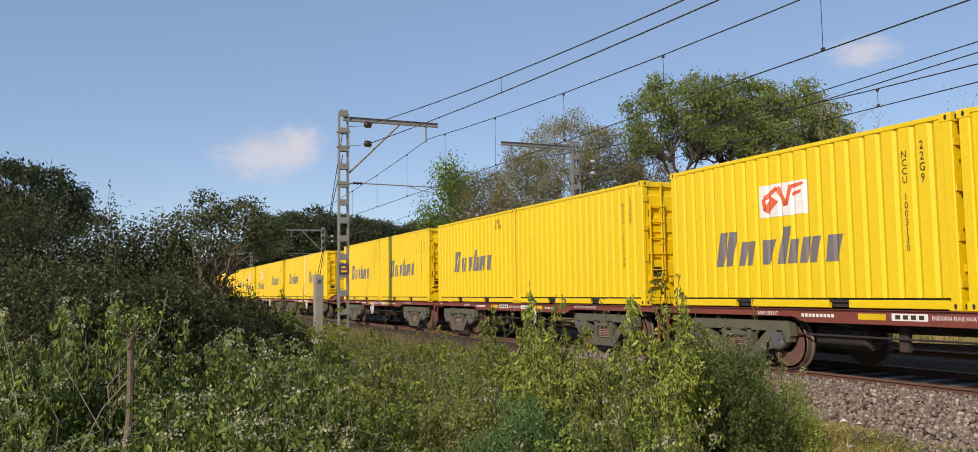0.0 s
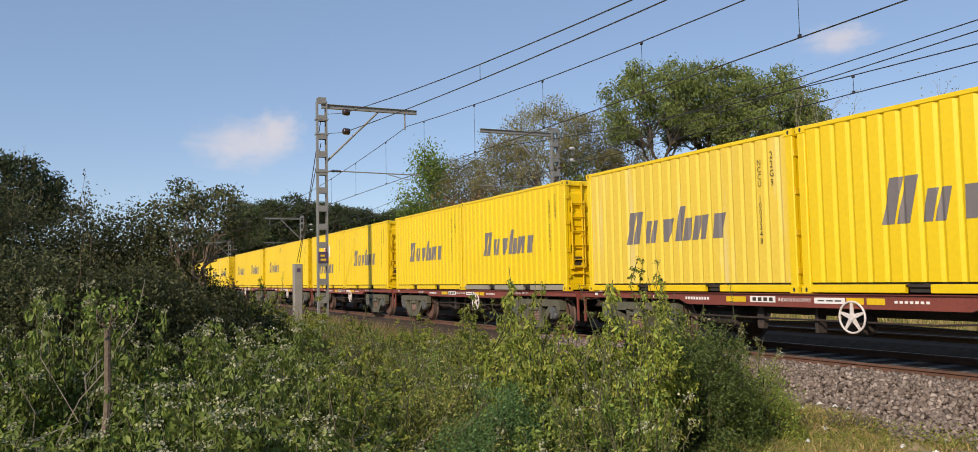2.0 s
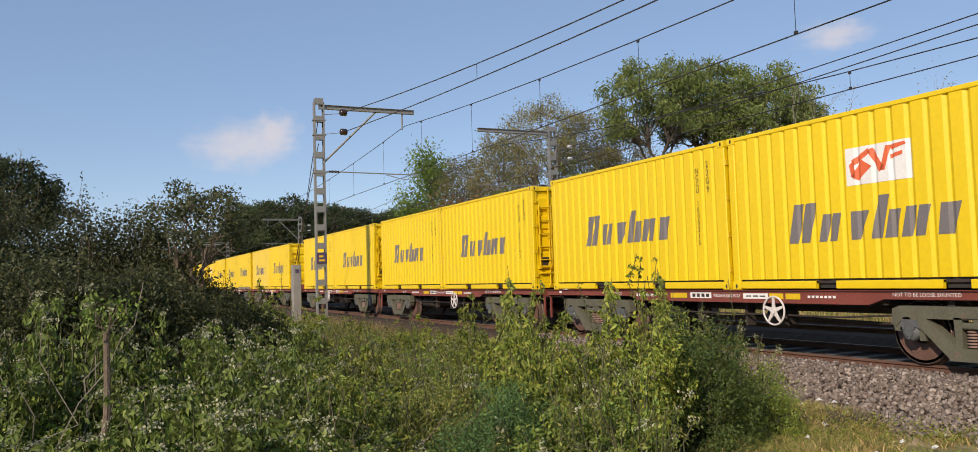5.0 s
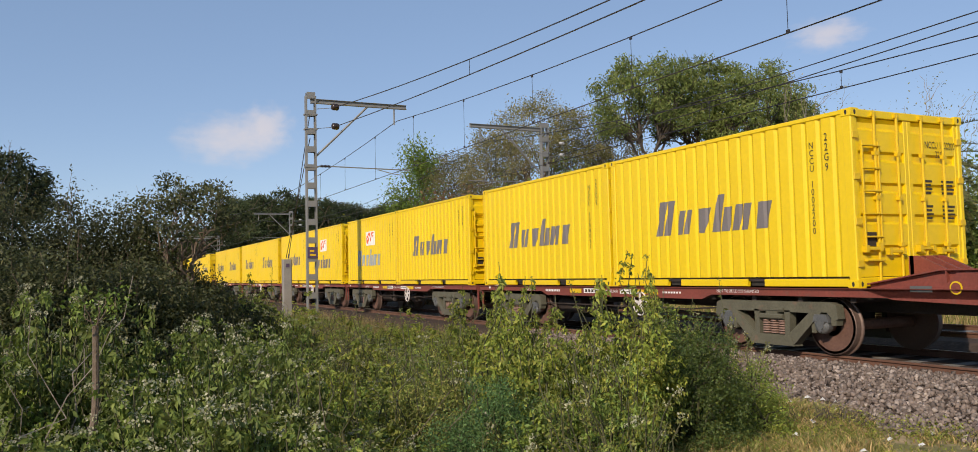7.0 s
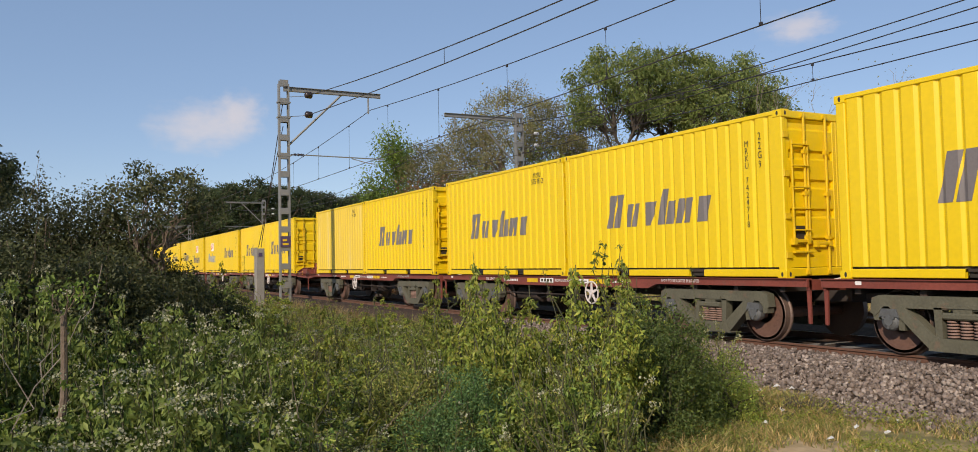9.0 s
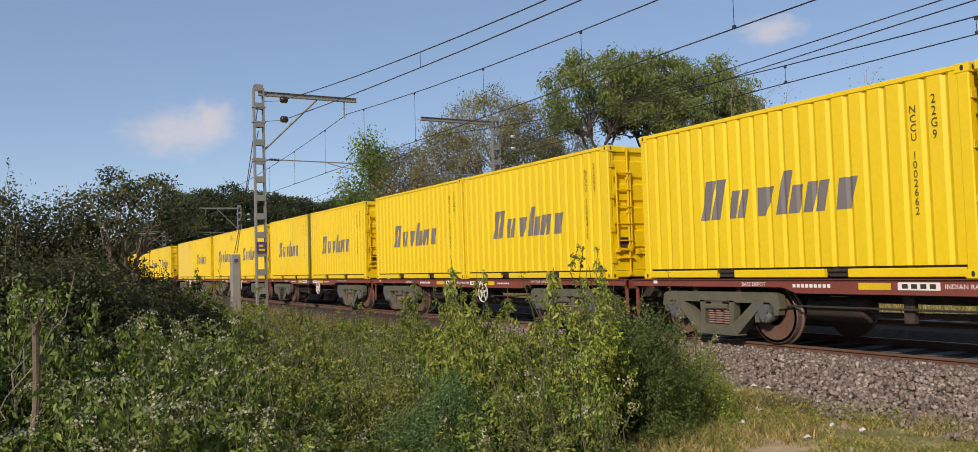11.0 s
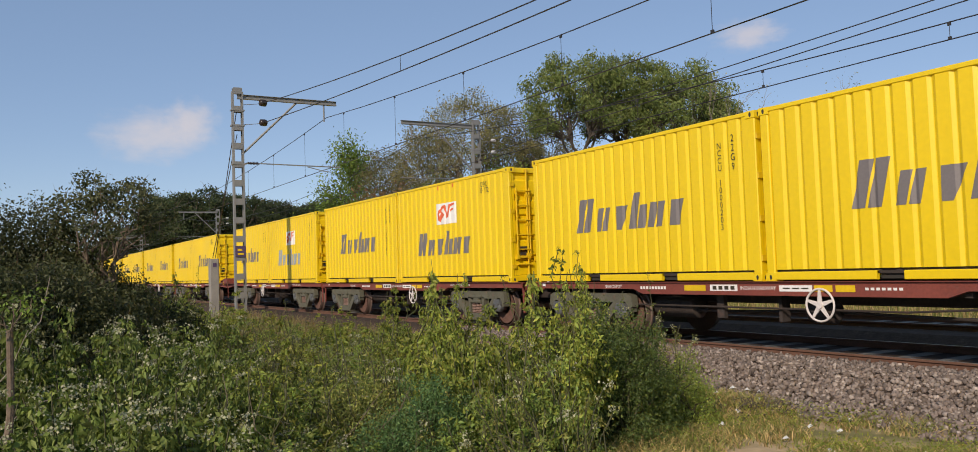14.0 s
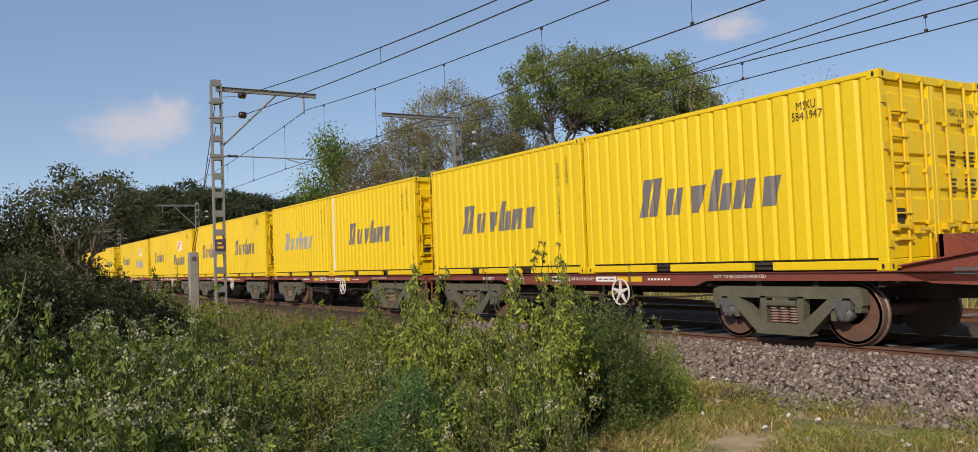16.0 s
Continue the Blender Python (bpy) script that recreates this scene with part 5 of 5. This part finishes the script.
        bush("small_bush", label, x, y, rx, rx, h, s, mat, n, size, G, 0.055, 22, STEM, "bush", 0.3, sprays)
    # bare canes leaning through the weeds
    g = np.random.default_rng(77)
    for i in range(7):
        az, r = g.uniform(4, 22), g.uniform(4.8, 7.2)
        x, y = polar(az, r)
        a = g.uniform(0, 6.28)
        top = EYE[2] - GROUND + r * math.tan(radians(-6.5))
        cane = Shape().tube(bend((0, 0, 0), (0.8 * math.cos(a), 0.8 * math.sin(a), top * g.uniform(0.75, 1.0)), g, 0.06), [0.005, 0.005, 0.004, 0.003, 0.003, 0.002], 5)
        solid("dry_cane", cane, BARK, "thin bare dry cane leaning in the weeds", "cane", "dry canes", m=pose(x, y, GROUND))


def grass_field(name, label, n, region, high, mat, seed, lean_s=0.5, wide=0.006, test=None):
    rng = np.random.default_rng(seed)
    x = rng.uniform(region[0], region[1], n)
    y = rng.uniform(region[2], region[3], n)
    patch = np.array([noise.noise((a * 0.9, b * 0.9, seed)) + 0.5 * noise.noise((a * 3, b * 3, seed + 3)) for a, b in zip(x, y)])
    keep = patch > -0.10 + rng.uniform(-0.2, 0.25, n)
    if test is not None:
        keep &= test(x, y)
    x, y = x[keep], y[keep]
    m = len(x)
    h = high * rng.uniform(0.35, 1.15, m) * (0.75 + 0.5 * patch[keep])
    a = rng.uniform(0, 2 * math.pi, m)
    w = np.stack([np.cos(a), np.sin(a), 0 * a], -1) * (wide * rng.uniform(0.6, 1.5, m))[:, None]
    tip = np.stack([rng.normal(size=m) * h * lean_s, rng.normal(size=m) * h * lean_s, h], -1)
    p = np.stack([x, y, np.array([ground_height(u, v) for u, v in zip(x, y)]) - 0.01], -1)
    mid = p + tip * [0.35, 0.35, 0.6]
    v = np.stack([p - w, p + w, mid + w * 0.7, mid - w * 0.7, p + tip], 1).reshape(-1, 3)
    b = np.arange(m)[:, None] * 5
    tri = np.concatenate([b + [0, 1, 2], b + [0, 2, 3], b + [3, 2, 4]], 1).reshape(-1, 3)
    ob = new(name, raw_mesh(name, v, tri, mat))
    tagged(ob, label, "grass", kind="stuff")


def build_grass():
    grass_field("grass", "short mixed green and dry grass on open ground", 120000, (2.6, 7.9, 0.8, 10), 0.13, GRASS, 3, 0.7, 0.006)
    grass_field("dry_grass", "tall dry straw-coloured grass near the mast foot", 70000, (1.8, 7.3, 11, 31), 0.62, DRY_GRASS, 6, 0.35, 0.008)
    grass_field("tall_grass", "tall green grass beyond the far track", 45000, (18.9, 26, -2, 42), 0.75, GRASS, 12, 0.25, 0.012)
    rng = np.random.default_rng(8)
    c = np.stack([rng.uniform(3.5, 7.9, 1100), rng.uniform(1.0, 9.5, 1100), np.full(1100, GROUND + 0.02)], -1)
    keep = np.array([noise.noise((a * 0.8, b * 0.8, 9)) > -0.05 for a, b, _ in c])
    ob = new("ground_weeds", leaf_mesh("ground_weeds", np.abs(clumped(rng, c[keep], [0.10, 0.10, 0.045], 60) - [0, 0, GROUND]) + [0, 0, GROUND], 0.026, LEAF_WEED, rng, 0.55, 0.9))
    tagged(ob, "low creeping green weeds in the grass", "weeds", kind="stuff")
    for i in range(22):
        x, y = rng.uniform(5.6, 8.0), rng.uniform(3.6, 8.0)
        s = Shape()
        k = rng.uniform(0.035, 0.085)
        s.add([(0, 0, 0.005), (k, 0.01, 0.02), (k * 1.2, k * 0.8, 0.008), (0.2 * k, k, 0.03), (0.5 * k, 0.5 * k, 0.045)], [(0, 1, 4), (1, 2, 4), (2, 3, 4), (3, 0, 4), (3, 2, 1, 0)])
        solid("paper_scrap", s, LITTER, "crumpled pale scrap of litter on the grass", "litter", "scraps of litter", m=pose(x, y, ground_height(x, y) + 0.03 + 0.10 * max(0, x - 7.4), 0, 0, rng.uniform(0, 360)))
    pile = Shape()
    for k in range(70):
        a, q = rng.uniform(0, 6.28), rng.uniform(0.1, 0.42)
        px, py = rng.normal(size=2) * [0.28, 0.16]
        pile.tube(bend((px, py, rng.uniform(0, 0.05)), (px + q * math.cos(a), py + q * math.sin(a), rng.uniform(0.02, 0.20)), rng, 0.1), [0.006, 0.005, 0.005, 0.004, 0.003, 0.002], 4)
    solid("twig_pile", pile, DARK_BARK, "heap of dark dry twigs lying on the grass", "twigs", kind="stuff", m=pose(7.1, 6.5, ground_height(7.1, 6.5)))


def build_left_trees():
    rows = ((-8.8, 12.0, 9.0, 1.4, 31), (-5.6, 12.5, 7.8, 1.3, 32), (-2.8, 12.5, 7.3, 1.2, 33), (-0.4, 12.0, 6.8, 1.0, 34), (1.9, 12.0, 6.2, 0.9, 35), (3.9, 11.8, 5.0, 0.7, 36), (5.8, 11.8, 2.0, 0.6, 45), (-6.0, 9.8, 4.2, 1.3, 37), (-3.0, 9.6, 3.6, 1.2, 38),
            (-0.2, 9.8, 3.2, 1.1, 39), (2.4, 10.0, 2.5, 0.9, 41), (4.6, 10.4, 1.7, 0.8, 42), (6.6, 12.0, 1.0, 0.8, 43), (8.4, 13.0, 0.1, 0.8, 44), (-12, 11, 9.5, 1.8, 40))
    for az, r, el, w, s in rows:
        x, y = polar(az, r)
        h = EYE[2] - GROUND + r * math.tan(radians(el))
        bush("thicket_tree", "dense dark dusty-leaved thicket beside the railway", x, y, w, w, h, s, LEAF_DARK, 24000, 0.047, "dark thicket trees", 0.10, 18, BARK, "tree", 0.3, 45)
    x, y = polar(4.6, 11.5)
    dome_tree("small_tree", "small open-branched tree with dusty dark leaves at the thicket edge", x, y, 3.22, 0.78, 0.72, 51, LEAF_DARK, BARK, 24, 5200, 0.052, 0.24, 0.05, 0.45, -0.4, 0.7, 0.5, 0.4, "dark thicket trees", 0.35)
    x, y = polar(-6.3, 62)
    dome_tree("rain_tree", "broad dark flat-topped tree far beyond the railway", x, y, 10.9, 6.4, 4.2, 53, LEAF_FAR, BARK, 46, 20000, 0.30, 1.3, 0.35, 0.4, -0.3, 0.5, group="far broad trees")
    x, y = polar(0.3, 5.9)
    ob = thing("cut_sapling", pose(x, y, GROUND), "bare grey-brown sapling trunk with a few fresh leaves on top", "tree")
    rng = np.random.default_rng(4)
    w = Shape()
    w.tube(bend((0, 0, -0.05), (0.02, 0, 1.42), rng, 0.03), [0.030, 0.027, 0.025, 0.023, 0.021, 0.019], 8)
    w.tube(bend((0.0, 0, 0.35), (0.17, 0.02, 0.80), rng, 0.05), [0.020, 0.019, 0.017, 0.015, 0.012, 0.009], 6)
    for k in range(5):
        w.tube(bend((0.02, 0, 1.40), (0.02 + 0.12 * math.cos(k * 1.3), 0.12 * math.sin(k * 1.3), 1.60), rng, 0.06), [0.006, 0.005, 0.004, 0.004, 0.003, 0.002], 5)
    part("trunk", w, BARK, ob)
    part("foliage", leaf_mesh("foliage", clumped(rng, np.array([(0.02 + 0.12 * math.cos(k * 1.3), 0.12 * math.sin(k * 1.3), 1.56) for k in range(6)]), 0.06, 34), 0.036, LEAF_FRESH, rng), None, ob)
    dead = Shape()
    x, y = polar(-3.0, 6.6)
    for k in range(12):
        a, t = rng.uniform(0, 6.28), rng.uniform(0.3, 0.9)
        dead.tube(bend((0.15 * rng.normal(), 0.15 * rng.normal(), 0), (t * math.cos(a), t * math.sin(a), rng.uniform(0.9, 1.75)), rng, 0.08), [0.009, 0.008, 0.006, 0.005, 0.004, 0.003], 4)
    solid("dead_shrub", dead, PALE_BARK, "bare pale twigs of a dead shrub in the weeds", "shrub", m=pose(x, y, GROUND))


def palm(x, y, high, seed):
    rng = np.random.default_rng(seed)
    ob = thing("date_palm", pose(x, y, GROUND), "date palm with grey-green drooping feather leaves", "palm", "trees behind the railway")
    trunk = Shape()
    for i in range(14):
        z = high * 0.62 * i / 14
        trunk.lathe((0, 0, z), (0, 0, 1), [(0, 0.17), (high * 0.03, 0.20), (high * 0.045, 0.165)], 10)
    part("trunk", trunk, BARK, ob)
    for k in range(56):
        a = k * 2.399 + rng.uniform(-0.2, 0.2)
        up = 1.05 - 1.9 * (k / 56) + rng.uniform(-0.1, 0.1)
        L = rng.uniform(2.4, 3.0)
        p, d = np.array([0, 0, high * 0.62]), np.array([math.cos(a) * math.cos(up), math.sin(a) * math.cos(up), math.sin(up)])
        pts = [p]
        for i in range(9):
            pts.append(pts[-1] + d * L / 9)
            d = unit(d - np.array([0, 0, 0.17]))
        pts = np.array(pts)
        tri, co = [], []
        for i in range(1, 9):
            for q in range(5):
                for s in (-1, 1):
                    c = pts[i] + (pts[min(i + 1, 9)] - pts[i]) * q / 5
                    t = unit(pts[i] - pts[i - 1])
                    side = unit(np.cross(t, (0, 0, 1)))
                    tip = c + (unit(side * s + t * 0.9 + np.array([0, 0, 0.35])) + rng.normal(size=3) * 0.1) * 0.55 * (1.1 - i / 10)
                    w = t * 0.030
                    n0 = len(co)
                    co += [c - w, c + w, tip]
                    tri.append((n0, n0 + 1, n0 + 2))
        fr = Shape().tube([tuple(v) for v in pts], list(np.linspace(0.025, 0.006, len(pts))), 4, cap=False)
        fr.add(co, tri)
        part("frond", fr, PALM_LEAF, ob)
    return ob


def build_back_trees():
    B = "trees behind the railway"
    for az, r, el, rx, rz, seed, pads, lean_x in ((37.2, 42, 14.5, 3.2, 2.7, 61, 52, 0.0), (40.8, 44, 14.2, 3.3, 2.8, 68, 52, 0.0), (43.9, 43, 13.6, 3.1, 2.8, 62, 48, 0.1), (46.2, 44, 11.8, 1.8, 2.4, 63, 24, 0.1)):
        x, y = polar(az, r)
        h = EYE[2] - GROUND + r * math.tan(radians(el))
        dome_tree("spreading_tree", "tall spreading tree with olive-green drooping leaf clumps", x, y, h, rx, rz, seed, LEAF_TREE, DARK_BARK, pads, pads * 290, 0.18, 0.78, 0.17, 0.5, -0.6, 0.65, 0.36, 0.8, lean_by=lean_x, fill=0.15)
    for az, r, el, rx, rz, seed, n in ((29.4, 50, 12.4, 3.2, 3.2, 64, 12000), (26.4, 52, 10.4, 2.8, 3.0, 65, 12000), (32.4, 52, 11.8, 2.8, 3.6, 66, 13000), (34.6, 54, 10.6, 2.6, 3.2, 69, 12000), (23.9, 56, 8.6, 2.6, 2.6, 70, 9000)):
        x, y = polar(az, r)
        h = EYE[2] - GROUND + r * math.tan(radians(el))
        dome_tree("thin_tree", "sparse fine-leaved tree with pale bare twigs", x, y, h, rx, rz, seed, LEAF_THIN, BARK, 44, n, 0.14, 1.0, 0.13, 0.4, -0.9, 0.7, 0.45, 0.3)
    x, y = polar(21.2, 60)
    tree("young_tree", "dense fresh-green young tree behind the railway", x, y, 10.8, 2.1, 67, LEAF_FRESH, BARK, 12000, 0.24, 0.18, 0.3, clump=0.55, low=0.5)
    for az, r, el, w, seed, mat, n in ((22.6, 41, 6.3, 1.5, 71, LEAF_BROWN, 6000), (24.8, 41, 6.0, 1.5, 72, LEAF_BROWN, 6000), (26.6, 42, 5.2, 1.3, 73, LEAF_BROWN, 4000)):
        x, y = polar(az, r)
        bush("dry_bush", "dry brown-leaved bush behind the railway", x, y, w, w, EYE[2] - GROUND + r * math.tan(radians(el)), seed, mat, n, 0.22, B, 0.4, 20, PALE_BARK)
    for i, (az, r, el, w) in enumerate(((27.5, 48, 7.2, 3.0), (31.5, 46, 8.2, 3.2), (36.5, 46, 5.4, 3.0), (40.5, 44, 5.6, 3.0), (44.5, 42, 5.6, 3.0), (48.5, 36, 5.2, 2.8), (51, 33, 5.0, 2.6), (55.5, 33, 6.6, 2.8), (58.0, 32, 6.6, 2.8), (62, 30, 6.0, 2.8), (20, 64, 4.6, 4), (17, 80, 4, 5), (66, 29, 6, 2.8))):
        x, y = polar(az, r)
        bush("tall_bush", "tall green bush behind the railway", x, y, w, w, EYE[2] - GROUND + r * math.tan(radians(el)), 80 + i, LEAF_MID if i % 2 else LEAF_TREE, 9000, 0.2, B, 0.45, 16, BARK)
    x, y = polar(53.4, 28)
    palm(x, y, 7.2, 5)
    x, y = polar(49.6, 33)
    palm(x, y, 5.4, 6)
    for az, r, high, seed in ((47.2, 40, 10.6, 91), (56.2, 36, 9.0, 92)):
        x, y = polar(az, r)
        tree("bare_tree", "nearly leafless tree with thin pale twigs", x, y, high, 2.6, seed, LEAF_THIN, PALE_BARK, 700, 0.10, 0.07, 0.3, clump=0.3)
    for i, (az, r, el, crown) in enumerate(((7.4, 150, 3.6, 6), (9.6, 150, 5.7, 6.5), (11.6, 152, 6.1, 8), (13.8, 155, 5.7, 9), (16.0, 160, 5.4, 9), (18.2, 165, 5.2, 10), (20.4, 165, 5.4, 10), (5.0, 160, 1.9, 7), (2.5, 170, 1.9, 8))):
        x, y = polar(az, r)
        h = EYE[2] - GROUND + r * math.tan(radians(el))
        dome_tree("rain_tree", "broad dark flat-topped tree far beyond the railway", x, y, h, crown * 1.05, h * 0.42, 100 + i, LEAF_FAR, BARK, 60, 18000, 0.46, 2.0, 0.6, 0.35, -0.5, 0.42, 0.5, 0.2, "far broad trees")
    rng = np.random.default_rng(14)
    c = []
    for i in range(900):
        az, r = rng.uniform(-40, 75), rng.uniform(220, 330)
        x, y = polar(az, r)
        if x < 24 and az > 0 and x > 3:
            continue
        c.append((x, y, rng.uniform(0, 9)))
    ob = new("far_woods", leaf_mesh("far_woods", clumped(rng, c, 2.2, 28), 1.6, LEAF_FAR, rng))
    tagged(ob, "far dark belt of trees on the plain", "woods", kind="stuff")


# ---------- clouds ----------
def cloud(az, el, r, w, h, seed, name_label):
    """A thin far veil with a soft edge, that glows as sunlit vapour does."""
    m = bpy.data.materials.new("sunlit_cloud")
    m.use_nodes = True
    n, k = m.node_tree.nodes, m.node_tree.links
    n.remove(n["Principled BSDF"])
    co = n.new("ShaderNodeTexCoord")
    mp = n.new("ShaderNodeMapping")
    mp.inputs["Location"].default_value = (seed, 0, seed * 2)
    mp.inputs["Scale"].default_value = (1.6, 1.6, 1.6)
    k.new(co.outputs["Object"], mp.inputs[0])
    nz = n.new("ShaderNodeTexNoise")
    nz.inputs["Scale"].default_value, nz.inputs["Detail"].default_value, nz.inputs["Roughness"].default_value = 1.4, 7, 0.55
    k.new(mp.outputs[0], nz.inputs["Vector"])
    ln = n.new("ShaderNodeVectorMath")
    ln.operation = "LENGTH"
    k.new(co.outputs["Object"], ln.inputs[0])
    s1 = n.new("ShaderNodeMath")
    s1.operation = "MULTIPLY_ADD"
    s1.inputs[1].default_value = -1.0
    k.new(ln.outputs["Value"], s1.inputs[0])
    k.new(nz.outputs[0], s1.inputs[2])
    rg = n.new("ShaderNodeMapRange")
    rg.interpolation_type = "SMOOTHSTEP"
    rg.inputs[1].default_value, rg.inputs[2].default_value, rg.inputs[4].default_value = -0.46, 0.46, 0.56
    k.new(s1.outputs[0], rg.inputs[0])
    em = n.new("ShaderNodeEmission")
    em.inputs[0].default_value, em.inputs[1].default_value = (0.80, 0.77, 0.78, 1), 0.92
    tr = n.new("ShaderNodeBsdfTransparent")
    mx = n.new("ShaderNodeMixShader")
    k.new(rg.outputs[0], mx.inputs[0])
    k.new(tr.outputs[0], mx.inputs[1])
    k.new(em.outputs[0], mx.inputs[2])
    k.new(mx.outputs[0], n["Material Output"].inputs[0])
    s = Shape().add([(-1, 0, -1), (1, 0, -1), (1, 0, 1), (-1, 0, 1)], [(0, 1, 2, 3)])
    x, y = polar(az, r)
    ob = solid("cloud", s, m, name_label, "cloud", kind="backdrop", m=pose(x, y, r * math.tan(radians(el)), 0, 0, -az))
    ob.scale = (w, 1, h)
    ob.visible_shadow = False


def build_clouds():
    cloud(8.6, 9.2, 2500, 185, 100, 3.1, "small pale cumulus cloud low in the sky")
    cloud(10.9, 10.2, 2510, 105, 85, 5.3, "small pale cumulus cloud low in the sky")
    cloud(48.8, 14.7, 2500, 130, 62, 7.7, "small pale cumulus cloud low in the sky")


build_ground()
build_track(TRACK, 1)
build_track(TRACK2, 2)
build_train()
build_line()
build_left_trees()
build_back_trees()
build_shrubs()
build_grass()
build_ballast()
build_clouds()
motions()
